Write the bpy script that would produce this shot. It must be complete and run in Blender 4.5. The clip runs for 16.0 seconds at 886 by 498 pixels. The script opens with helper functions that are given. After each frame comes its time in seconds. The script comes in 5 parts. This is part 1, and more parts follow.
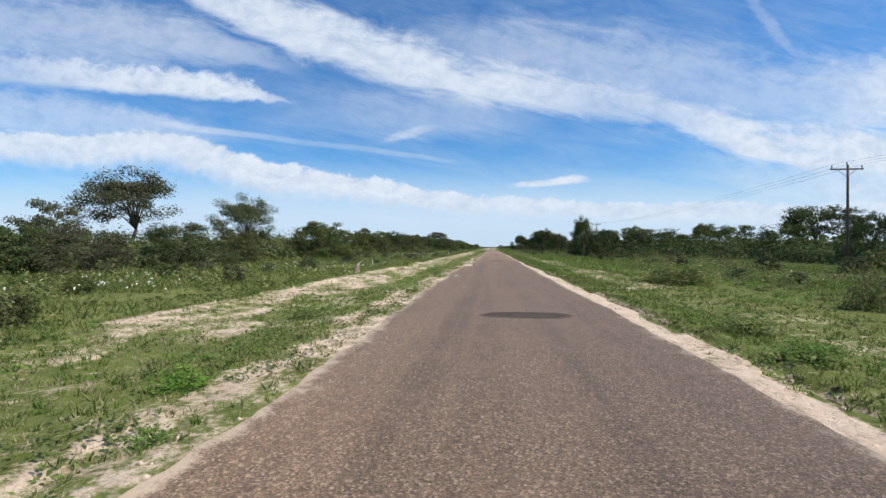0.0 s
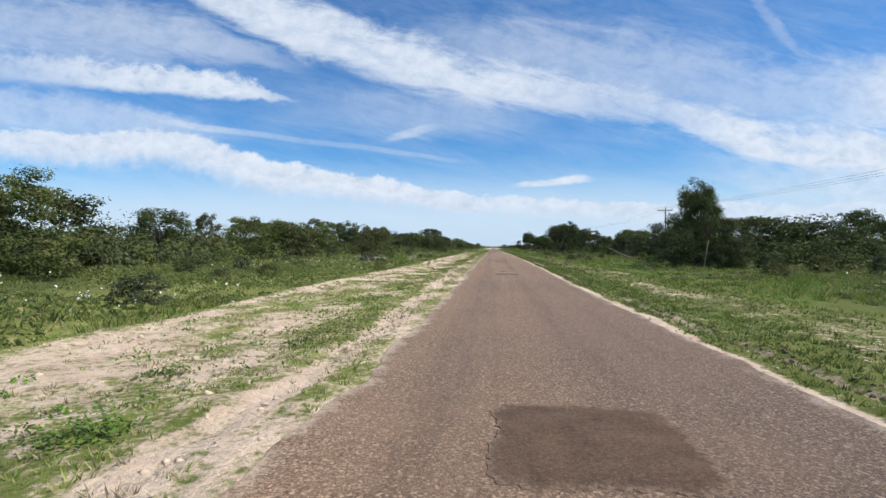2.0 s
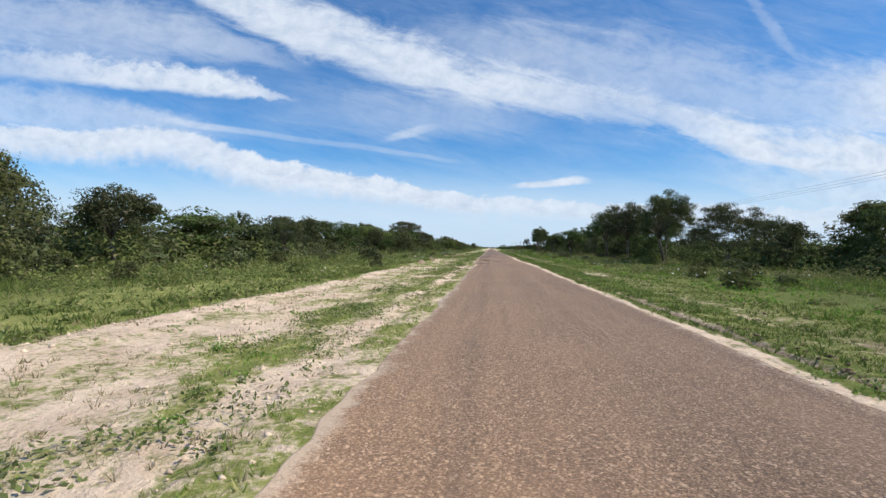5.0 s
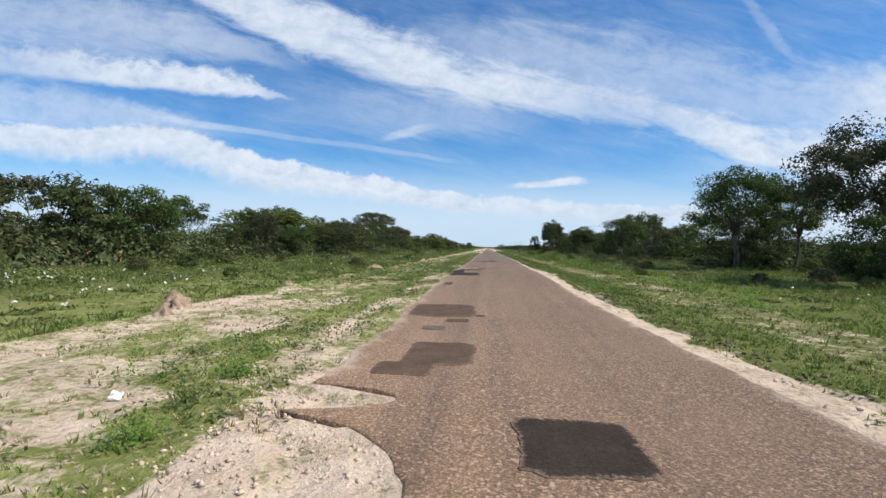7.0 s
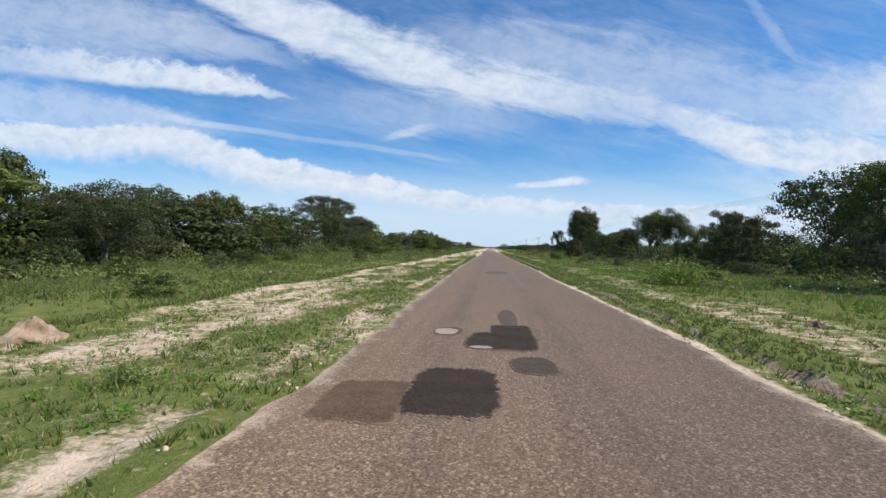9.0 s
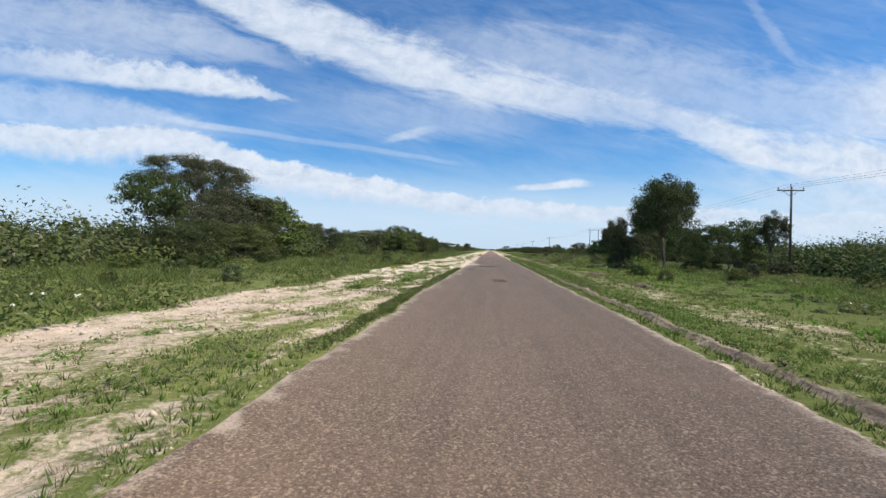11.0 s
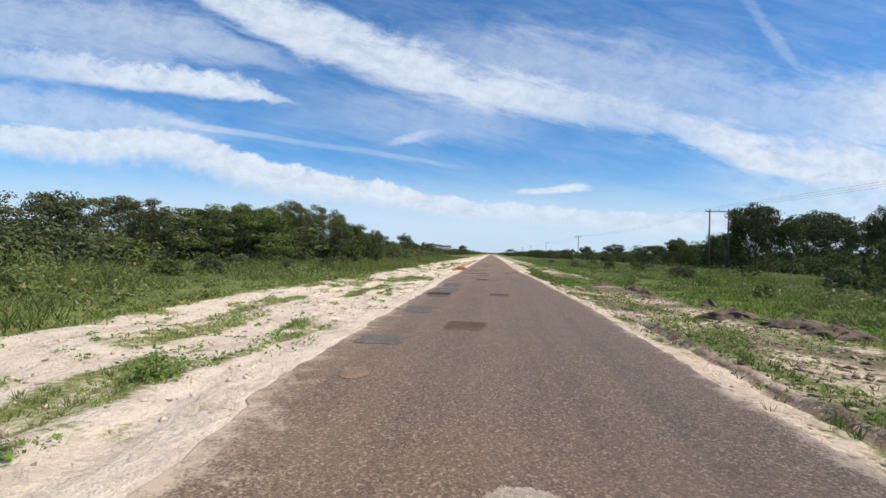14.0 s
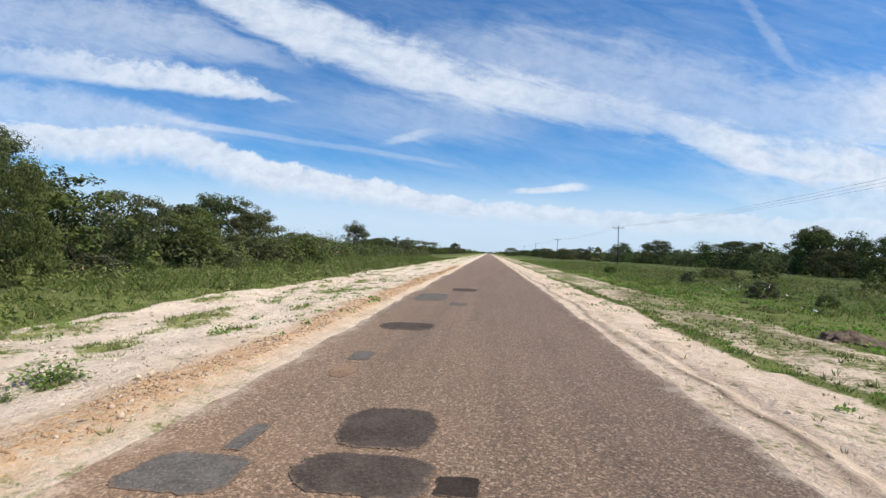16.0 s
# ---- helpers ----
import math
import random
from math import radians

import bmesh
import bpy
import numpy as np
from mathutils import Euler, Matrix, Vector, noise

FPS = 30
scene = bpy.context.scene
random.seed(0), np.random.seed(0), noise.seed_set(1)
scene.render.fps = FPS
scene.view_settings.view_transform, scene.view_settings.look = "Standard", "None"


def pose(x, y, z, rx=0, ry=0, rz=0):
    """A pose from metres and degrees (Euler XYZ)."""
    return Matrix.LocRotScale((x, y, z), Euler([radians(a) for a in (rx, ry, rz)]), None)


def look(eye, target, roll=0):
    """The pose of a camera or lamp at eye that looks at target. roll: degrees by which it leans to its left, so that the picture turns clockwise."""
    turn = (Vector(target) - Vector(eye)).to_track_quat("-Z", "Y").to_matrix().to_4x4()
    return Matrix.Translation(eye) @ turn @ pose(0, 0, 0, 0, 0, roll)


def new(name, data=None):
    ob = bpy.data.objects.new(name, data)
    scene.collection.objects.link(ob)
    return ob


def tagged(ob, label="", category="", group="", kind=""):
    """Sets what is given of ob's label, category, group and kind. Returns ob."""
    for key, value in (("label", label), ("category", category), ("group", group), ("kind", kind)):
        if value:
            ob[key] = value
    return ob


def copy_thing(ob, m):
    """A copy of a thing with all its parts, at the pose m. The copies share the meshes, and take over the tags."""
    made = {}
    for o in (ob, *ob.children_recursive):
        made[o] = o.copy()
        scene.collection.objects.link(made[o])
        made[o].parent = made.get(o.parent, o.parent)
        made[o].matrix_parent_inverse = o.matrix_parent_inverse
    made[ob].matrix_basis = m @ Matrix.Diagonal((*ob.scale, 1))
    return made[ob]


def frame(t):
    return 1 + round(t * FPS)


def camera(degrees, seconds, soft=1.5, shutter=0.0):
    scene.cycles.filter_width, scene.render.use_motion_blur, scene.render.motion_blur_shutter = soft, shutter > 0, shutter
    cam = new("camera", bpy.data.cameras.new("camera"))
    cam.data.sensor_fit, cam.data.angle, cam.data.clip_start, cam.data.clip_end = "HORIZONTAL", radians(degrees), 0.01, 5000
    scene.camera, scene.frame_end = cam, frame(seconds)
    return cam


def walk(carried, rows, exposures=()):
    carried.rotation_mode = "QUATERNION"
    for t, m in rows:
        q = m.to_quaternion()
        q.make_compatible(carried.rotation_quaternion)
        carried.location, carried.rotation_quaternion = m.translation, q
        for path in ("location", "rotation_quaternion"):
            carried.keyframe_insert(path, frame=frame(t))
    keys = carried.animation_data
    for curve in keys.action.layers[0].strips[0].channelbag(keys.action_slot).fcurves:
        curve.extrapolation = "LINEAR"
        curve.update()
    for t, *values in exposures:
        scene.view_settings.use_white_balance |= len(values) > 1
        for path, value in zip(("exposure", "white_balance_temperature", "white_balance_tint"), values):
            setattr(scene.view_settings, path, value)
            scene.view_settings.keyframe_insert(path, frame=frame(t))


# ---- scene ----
cam = camera(85.0, 16.0)
PATH = [
    (0, pose(-0.35, 0.00, 1.6, 89.84, -0.04, 5.63)),
    (0.5, pose(-0.38, 13.16, 1.6, 89.78, -0.12, 5.69)),
    (1, pose(-0.40, 26.34, 1.6, 89.76, -0.16, 5.79)),
    (1.5, pose(-0.50, 39.54, 1.6, 89.76, -0.22, 5.87)),
    (2, pose(-0.60, 52.76, 1.6, 89.76, -0.28, 5.91)),
    (2.5, pose(-0.68, 66.00, 1.6, 89.77, -0.38, 5.90)),
    (3, pose(-0.75, 79.42, 1.6, 89.79, -0.44, 5.90)),
    (3.5, pose(-0.75, 93.16, 1.6, 89.79, -0.51, 5.90)),
    (4, pose(-0.75, 106.96, 1.6, 89.81, -0.57, 5.86)),
    (6.5, pose(-0.60, 174.20, 1.6, 89.77, -0.99, 5.32)),
    (7, pose(-0.50, 187.22, 1.6, 89.77, -0.99, 5.30)),
    (7.5, pose(-0.40, 200.16, 1.6, 89.76, -1.02, 5.31)),
    (8, pose(-0.40, 213.00, 1.6, 89.73, -1.11, 5.35)),
    (8.5, pose(-0.40, 225.64, 1.6, 89.72, -1.16, 5.41)),
    (9, pose(-0.40, 238.01, 1.6, 89.73, -1.16, 5.47)),
    (11.5, pose(-0.30, 301.76, 1.6, 90.06, -1.36, 5.61)),
    (12, pose(-0.25, 314.97, 1.6, 90.14, -1.41, 5.70)),
    (12.5, pose(-0.20, 328.31, 1.6, 90.24, -1.43, 5.81)),
    (13, pose(-0.15, 341.92, 1.6, 90.31, -1.52, 5.83)),
    (13.5, pose(-0.11, 355.89, 1.6, 90.37, -1.59, 5.78)),
    (14, pose(-0.07, 369.91, 1.6, 90.39, -1.62, 5.69)),
    (14.5, pose(-0.04, 383.95, 1.6, 90.39, -1.69, 5.60)),
    (15, pose(0.00, 398.01, 1.6, 90.36, -1.74, 5.56)),
    (15.5, pose(0.07, 412.08, 1.6, 90.32, -1.77, 5.50)),
    (16, pose(0.15, 426.17, 1.6, 90.29, -1.79, 5.42)),
]
walk(cam, PATH)

# ---- light ----
SUN_ELEV, SUN_AZ = 54.0, 100.0           # degrees; azimuth from +y towards +x
world = bpy.data.worlds.new("sky_world")
scene.world = world
world.use_nodes = True


class Net:
    """Short hand for wiring a node tree."""

    def __init__(self, tree):
        self.tree = tree
        tree.nodes.clear()

    def add(self, kind):
        return self.tree.nodes.new(kind)

    def link(self, a, b):
        self.tree.links.new(a, b)

    def put(self, socket, value):
        if isinstance(value, bpy.types.NodeSocket):
            self.link(value, socket)
        else:
            socket.default_value = value

    def math(self, op, a, b=0.0, c=0.0, clamp=False):
        node = self.add("ShaderNodeMath")
        node.operation, node.use_clamp = op, clamp
        for socket, value in zip(node.inputs, (a, b, c)):
            self.put(socket, value)
        return node.outputs[0]

    def step(self, x, lo, hi):
        node = self.add("ShaderNodeMapRange")
        node.interpolation_type = "SMOOTHSTEP"
        for socket, value in zip(node.inputs, (x, lo, hi, 0.0, 1.0)):
            self.put(socket, value)
        return node.outputs[0]

    def mix(self, f, a, b, blend="MIX"):
        node = self.add("ShaderNodeMix")
        node.data_type, node.blend_type = "RGBA", blend
        self.put(node.inputs[0], f)
        for socket, value in ((node.inputs[6], a), (node.inputs[7], b)):
            self.put(socket, (*value, 1.0) if isinstance(value, tuple) and len(value) == 3 else value)
        return node.outputs[2]

    def noise(self, vector, scale, detail=4.0, rough=0.55, distort=0.0):
        node = self.add("ShaderNodeTexNoise")
        if vector is not None:
            self.link(vector, node.inputs["Vector"])
        for key, value in (("Scale", scale), ("Detail", detail), ("Roughness", rough), ("Distortion", distort)):
            node.inputs[key].default_value = value
        return node.outputs["Fac"]

    def xyz(self, x, y, z=0.0):
        node = self.add("ShaderNodeCombineXYZ")
        for socket, value in zip(node.inputs, (x, y, z)):
            self.put(socket, value)
        return node.outputs[0]

    def split(self, vector):
        node = self.add("ShaderNodeSeparateXYZ")
        self.link(vector, node.inputs[0])
        return node.outputs


def build_sky(net):
    """Blue tropical sky with long wind-drawn bands of cloud over the road's end."""
    sky = net.add("ShaderNodeTexSky")
    sky.sky_type, sky.sun_disc, sky.sun_elevation, sky.sun_rotation = "NISHITA", False, radians(SUN_ELEV), radians(SUN_AZ)
    sky.air_density, sky.dust_density, sky.ozone_density = 1.0, 0.6, 2.2
    blue = net.mix(1.0, sky.outputs[0], SKY_TINT, "MULTIPLY")
    way = net.add("ShaderNodeTexCoord").outputs["Generated"]
    turn = net.add("ShaderNodeVectorRotate")
    turn.rotation_type = "Z_AXIS"
    net.link(way, turn.inputs["Vector"])
    turn.inputs["Angle"].default_value = radians(-5.63)
    x, y, z = net.split(turn.outputs[0])
    ahead = net.math("MAXIMUM", net.math("ABSOLUTE", y), 0.06)
    u = net.math("MULTIPLY_ADD", net.math("DIVIDE", x, ahead), 8.556, 7.84)
    v = net.math("MULTIPLY_ADD", net.math("DIVIDE", z, ahead), -8.556, 4.41)
    flat = net.xyz(u, v)
    # drift of the outlines
    lean = net.math("SUBTRACT", net.math("MULTIPLY", v, 2.4), net.math("MULTIPLY", u, 0.62))
    along = net.math("ADD", net.math("MULTIPLY", u, 0.5), net.math("MULTIPLY", v, 0.5))
    big = net.noise(net.xyz(net.math("MULTIPLY", u, 0.55), net.math("MULTIPLY", v, 1.1)), 1.0, 4.0, 0.6)
    small = net.noise(net.xyz(u, net.math("MULTIPLY", v, 1.4)), 2.6, 8.0, 0.66, 0.3)
    streak = net.noise(net.xyz(along, lean), 1.3, 9.0, 0.66, 0.5)
    fibre = net.noise(net.xyz(net.math("MULTIPLY", along, 0.8), net.math("MULTIPLY", lean, 1.6)), 3.0, 8.0, 0.7, 0.3)
    puff = net.noise(flat, 4.2, 6.0, 0.55)
    sway = net.math("ADD", net.math("MULTIPLY", net.math("SUBTRACT", big, 0.5), 0.3), net.math("MULTIPLY", net.math("SUBTRACT", small, 0.5), 0.34))
    vv = net.math("ADD", v, sway)

    def band(stops, grain, field, top=0.9, bottom=0.9, lift=0.0, drift=True):
        """stops: position along u (0 to 16), height in the sky, half width, strength. top, bottom: how soft those edges are."""
        node = net.add("ShaderNodeValToRGB")
        ramp = node.color_ramp
        ramp.interpolation = "CARDINAL"
        while len(ramp.elements) < len(stops):
            ramp.elements.new(0.5)
        for element, (px, height, width, strength) in zip(ramp.elements, stops):
            element.position = (px + 0.5) / 17.0
            element.color = ((height + 1) / 6.0, width, strength, 1.0)
        net.link(net.math("DIVIDE", net.math("ADD", u, 0.5), 17.0), node.inputs[0])
        part_ = net.add("ShaderNodeSeparateColor")
        net.link(node.outputs[0], part_.inputs[0])
        centre = net.math("SUBTRACT", net.math("MULTIPLY", part_.outputs[0], 6.0), 1.0)
        d = net.math("DIVIDE", net.math("SUBTRACT", vv if drift else v, centre), net.math("MAXIMUM", part_.outputs[1], 0.01))
        over = net.step(d, -1.0 - top, -1.0 + top)
        under = net.math("SUBTRACT", 1.0, net.step(d, 1.0 - bottom, 1.0 + bottom))
        body = net.math("MULTIPLY", over, under)
        body = net.math("ADD", body, net.math("MULTIPLY", net.math("SUBTRACT", field, 0.52 - lift), grain))
        return net.math("MULTIPLY", net.step(body, 0.12, 1.0), part_.outputs[2])

    bands = [
        band([(2.6, -0.8, 0.5, 0.9), (3.8, -0.2, 0.5, 0.9), (5.0, 0.42, 0.5, 0.9), (6.0, 0.74, 0.46, 0.9), (7.0, 1.06, 0.48, 0.9), (8.0, 1.38, 0.36, 0.9), (9.0, 1.55, 0.4, 0.86), (10.0, 1.74, 0.36, 0.62), (11.0, 1.88, 0.32, 0.5), (12.0, 2.08, 0.3, 0.55), (13.0, 2.42, 0.32, 0.95), (14.0, 2.56, 0.4, 0.9), (15.0, 2.7, 0.42, 0.9), (16.4, 2.85, 0.5, 0.95)], 1.5, streak, 0.95, 0.6),
        band([(0.0, 0.45, 0.6, 0.44), (2.0, 0.6, 0.5, 0.48), (3.6, 0.8, 0.35, 0.48), (4.8, 1.05, 0.2, 0.3), (5.4, 1.2, 0.1, 0.0)], 1.3, streak, 1.0, 0.8),
        band([(0.0, 1.25, 0.26, 0.5), (1.5, 1.34, 0.26, 0.8), (3.2, 1.5, 0.24, 0.95), (4.4, 1.66, 0.17, 0.9), (5.0, 1.77, 0.06, 0.4), (5.3, 1.83, 0.03, 0.0)], 0.9, small, 0.9, 0.5),
        band([(0.0, 2.05, 0.45, 0.48), (1.6, 2.15, 0.36, 0.46), (3.0, 2.3, 0.2, 0.45), (4.5, 2.5, 0.08, 0.0)], 0.8, streak, 1.0, 0.8),
        band([(0.0, 2.62, 0.26, 0.9), (1.5, 2.7, 0.28, 0.95), (3.0, 2.68, 0.32, 0.95), (4.0, 2.92, 0.3, 0.95), (4.7, 3.12, 0.26, 1.0), (5.8, 3.3, 0.24, 1.0), (6.6, 3.42, 0.22, 1.0), (7.5, 3.52, 0.19, 0.95), (8.4, 3.66, 0.15, 0.85), (10.0, 3.69, 0.17, 0.8), (11.2, 3.8, 0.18, 0.7), (12.6, 3.78, 0.2, 0.7), (14.0, 3.85, 0.22, 0.6), (16.0, 3.85, 0.25, 0.5)], 0.75, puff, 0.3, 1.1),
        band([(2.6, 2.2, 0.05, 0.0), (3.3, 2.29, 0.06, 0.45), (5.0, 2.5, 0.05, 0.26), (6.6, 2.68, 0.05, 0.22), (7.6, 2.82, 0.04, 0.25), (8.3, 2.92, 0.04, 0.0)], 0.35, fibre, 0.7, 0.9, 0.0, False),
        band([(6.7, 2.52, 0.05, 0.0), (6.98, 2.46, 0.07, 0.45), (7.35, 2.36, 0.08, 0.45), (7.8, 2.27, 0.05, 0.0)], 0.9, fibre, 0.9, 0.9, 0.0, False),
        band([(8.95, 3.33, 0.04, 0.0), (9.25, 3.29, 0.05, 0.8), (9.7, 3.26, 0.06, 0.85), (10.2, 3.2, 0.07, 0.85), (10.5, 3.21, 0.04, 0.0)], 0.9, small, 0.8, 0.8, 0.0, False),
        band([(12.9, -0.4, 0.14, 0.14), (13.4, 0.2, 0.17, 0.2), (13.9, 0.75, 0.14, 0.2), (14.2, 1.0, 0.1, 0.0)], 1.4, fibre),
        band([(7.0, 0.7, 0.3, 0.0), (8.6, 1.0, 0.55, 0.38), (11.0, 1.28, 0.68, 0.42), (13.0, 1.62, 0.66, 0.38), (14.6, 1.8, 0.65, 0.5), (15.4, 1.7, 0.6, 0.75), (16.4, 1.5, 0.7, 0.9)], 1.1, streak, 1.0, 1.0, 0.05),
        band([(11.5, 2.8, 0.3, 0.0), (13.2, 3.1, 0.3, 0.3), (14.4, 3.2, 0.4, 0.5), (16.0, 3.2, 0.5, 0.7)], 1.0, streak, 1.0, 1.0),
        band([(4.0, 1.9, 0.4, 0.0), (6.0, 2.0, 0.4, 0.2), (8.5, 2.1, 0.35, 0.3), (10.0, 2.2, 0.3, 0.0)], 1.2, fibre, 1.0, 1.0),
    ]
    clear = 1.0
    for b in bands:
        clear = net.math("MULTIPLY", clear, net.math("SUBTRACT", 1.0, b, clamp=True))
    cover = net.math("SUBTRACT", 1.0, clear, clamp=True)
    shade = net.math("MULTIPLY_ADD", small, 0.55, 0.68)
    white = net.mix(net.step(shade, 0.8, 1.06), CLOUD_SHADE, CLOUD_LIT)
    mist = net.math("SUBTRACT", 1.0, net.step(v, 2.75, 3.95))
    base = net.mix(net.math("MULTIPLY", net.math("SUBTRACT", 1.0, mist), 0.85), blue, HORIZON)
    thin = net.mix(net.math("MULTIPLY", net.math("SUBTRACT", streak, 0.36), 0.4, clamp=True), base, CLOUD_LIT)
    out = net.mix(cover, thin, white)
    shader = net.add("ShaderNodeBackground")
    net.link(out, shader.inputs[0])
    shader.inputs[1].default_value = SKY_STRENGTH
    net.link(shader.outputs[0], net.add("ShaderNodeOutputWorld").inputs[0])


SKY_STRENGTH = 0.104
SKY_TINT = (0.53, 1.0, 1.4)
CLOUD_LIT, CLOUD_SHADE, HORIZON = (7.6, 8.3, 9.3), (5.3, 6.3, 7.8), (6.0, 7.4, 9.1)
build_sky(Net(world.node_tree))

sun = new("sun", bpy.data.lights.new("sun", "SUN"))
sun.data.energy, sun.data.angle, sun.data.color = 5.0, radians(0.6), (1.0, 0.90, 0.715)
az, el = radians(SUN_AZ), radians(SUN_ELEV)
sun.matrix_world = look((math.sin(az) * math.cos(el) * 100, math.cos(az) * math.cos(el) * 100, math.sin(el) * 100), (0, 0, 0))


# ---- materials ----
def material(name):
    mat = bpy.data.materials.new(name)
    mat.use_nodes = True
    return mat, Net(mat.node_tree)


def finish(net, colour, rough=0.9, height=None, bump=0.3, spec=0.25, reach=0.02):
    shader = net.add("ShaderNodeBsdfPrincipled")
    net.put(shader.inputs["Base Color"], (*colour, 1.0) if isinstance(colour, tuple) else colour)
    net.put(shader.inputs["Roughness"], rough)
    shader.inputs["Specular IOR Level"].default_value = spec
    if height is not None:
        node = net.add("ShaderNodeBump")
        node.inputs["Strength"].default_value, node.inputs["Distance"].default_value = bump, reach
        net.link(height, node.inputs["Height"])
        net.link(node.outputs[0], shader.inputs["Normal"])
    net.link(shader.outputs[0], net.add("ShaderNodeOutputMaterial").inputs[0])
    return shader


def place_of(net):
    return net.add("ShaderNodeNewGeometry").outputs["Position"]


def attribute(net, name):
    node = net.add("ShaderNodeAttribute")
    node.attribute_name = name
    return node.outputs["Fac"]


def ground_material():
    mat, net = material("verge_soil")
    p = place_of(net)
    sandy = attribute(net, "sand")
    fine, mid, wide = net.noise(p, 11.0, 6.0, 0.7), net.noise(p, 1.6, 5.0, 0.6), net.noise(p, 0.12, 3.0)
    grit = net.noise(p, 45.0, 3.0, 0.7)
    clump = net.noise(p, 3.6, 5.0, 0.62)
    stir = net.math("ADD", net.math("MULTIPLY", net.math("SUBTRACT", fine, 0.5), 1.7), net.math("ADD", net.math("MULTIPLY", net.math("SUBTRACT", mid, 0.5), 0.7), net.math("MULTIPLY", net.math("SUBTRACT", clump, 0.5), 1.3)))
    f = net.step(net.math("ADD", sandy, stir), 0.2, 0.8)
    x, y, z = net.split(p)
    drag = net.noise(net.xyz(net.math("MULTIPLY", x, 2.6), net.math("MULTIPLY", y, 0.4)), 1.0, 5.0, 0.62)
    brown = net.mix(net.step(mid, 0.3, 0.7), (0.64, 0.49, 0.38), (0.78, 0.63, 0.5))
    white = net.mix(net.step(mid, 0.3, 0.7), (0.68, 0.55, 0.44), (0.82, 0.69, 0.56))
    sand = net.mix(attribute(net, "white"), brown, white)
    sand = net.mix(net.math("MULTIPLY", net.step(drag, 0.48, 0.66), 0.26), sand, (0.42, 0.30, 0.215))
    sand = net.mix(net.math("MULTIPLY", net.step(fine, 0.53, 0.7), 0.26), sand, (0.36, 0.26, 0.19))
    sand = net.mix(net.math("MULTIPLY", net.step(clump, 0.54, 0.72), 0.29), sand, (0.38, 0.28, 0.205))
    sand = net.mix(net.math("MULTIPLY", net.step(grit, 0.55, 0.75), 0.4), sand, (0.70, 0.58, 0.47))
    turf = net.mix(net.step(mid, 0.3, 0.75), (0.15, 0.182, 0.048), (0.3, 0.32, 0.1))
    turf = net.mix(net.math("MULTIPLY", net.step(fine, 0.48, 0.72), 0.75), turf, (0.46, 0.39, 0.21))
    turf = net.mix(net.math("MULTIPLY", net.step(wide, 0.45, 0.7), 0.3), turf, (0.07, 0.115, 0.028))
    # darker turf: greener stretches on the left, painted shade on the right
    lush_or_shaded = attribute(net, "lush_or_shaded")
    turf = net.mix(net.math("MULTIPLY", lush_or_shaded, 0.7), turf, net.mix(mid, (0.065, 0.092, 0.022), (0.15, 0.178, 0.05)))
    far = attribute(net, "wood")
    turf = net.mix(net.math("MULTIPLY", far, 0.75), turf, (0.06, 0.08, 0.026))
    rust = attribute(net, "rust")
    # dark dug soil, which also carries the painted shade of furrow and groove
    dug = net.math("MULTIPLY", attribute(net, "dug"), net.step(net.math("ADD", clump, net.math("MULTIPLY", fine, 0.6)), 0.52, 0.84))
    sand = net.mix(dug, sand, net.mix(fine, (0.1, 0.073, 0.055), (0.28, 0.205, 0.152)))
    colour = net.mix(f, turf, sand)
    colour = net.mix(net.math("MULTIPLY", rust, net.step(fine, 0.3, 0.6)), colour, (0.6, 0.37, 0.2))
    finish(net, colour, 0.95, net.math("ADD", net.math("MULTIPLY", fine, 0.8), net.math("MULTIPLY", clump, 1.6)), 0.8, 0.1, 0.12)
    return mat


def road_material():
    mat, net = material("chip_seal")
    p = place_of(net)
    x, y, z = net.split(p)
    chips = net.add("ShaderNodeTexVoronoi")
    net.link(p, chips.inputs["Vector"])
    chips.inputs["Scale"].default_value = 78.0
    tone = net.split(chips.outputs["Color"])[0]
    grain = net.noise(p, 30.0, 6.0, 0.75)
    lane = net.noise(net.xyz(net.math("MULTIPLY", x, 1.9), net.math("MULTIPLY", y, 0.035)), 1.0, 4.0, 0.6)
    cloud = net.noise(p, 0.55, 5.0, 0.6)
    base = net.mix(net.step(grain, 0.33, 0.68), (0.098, 0.067, 0.046), (0.219, 0.153, 0.106))
    base = net.mix(net.math("MULTIPLY", net.step(tone, 0.66, 1.0), 0.62), base, (0.4, 0.3, 0.225))
    base = net.mix(net.math("MULTIPLY", net.math("SUBTRACT", 1.0, net.step(tone, 0.1, 0.3)), 0.6), base, (0.04, 0.031, 0.026))
    base = net.mix(net.math("MULTIPLY", net.step(lane, 0.46, 0.62), 0.42), base, net.mix(1.0, base, (0.62, 0.63, 0.66), "MULTIPLY"))
    glint = net.add("ShaderNodeTexVoronoi")
    net.link(p, glint.inputs["Vector"])
    glint.inputs["Scale"].default_value = 44.0
    bright = net.split(glint.outputs["Color"])[1]
    base = net.mix(net.math("MULTIPLY", net.step(bright, 0.82, 1.0), 0.55), base, (0.48, 0.375, 0.285))
    base = net.mix(net.math("MULTIPLY", net.math("SUBTRACT", 1.0, net.step(bright, 0.0, 0.25)), 0.5), base, (0.05, 0.039, 0.034))
    base = net.mix(net.math("MULTIPLY", net.step(cloud, 0.4, 0.75), 0.35), base, (0.215, 0.148, 0.104))
    track = attribute(net, "track")
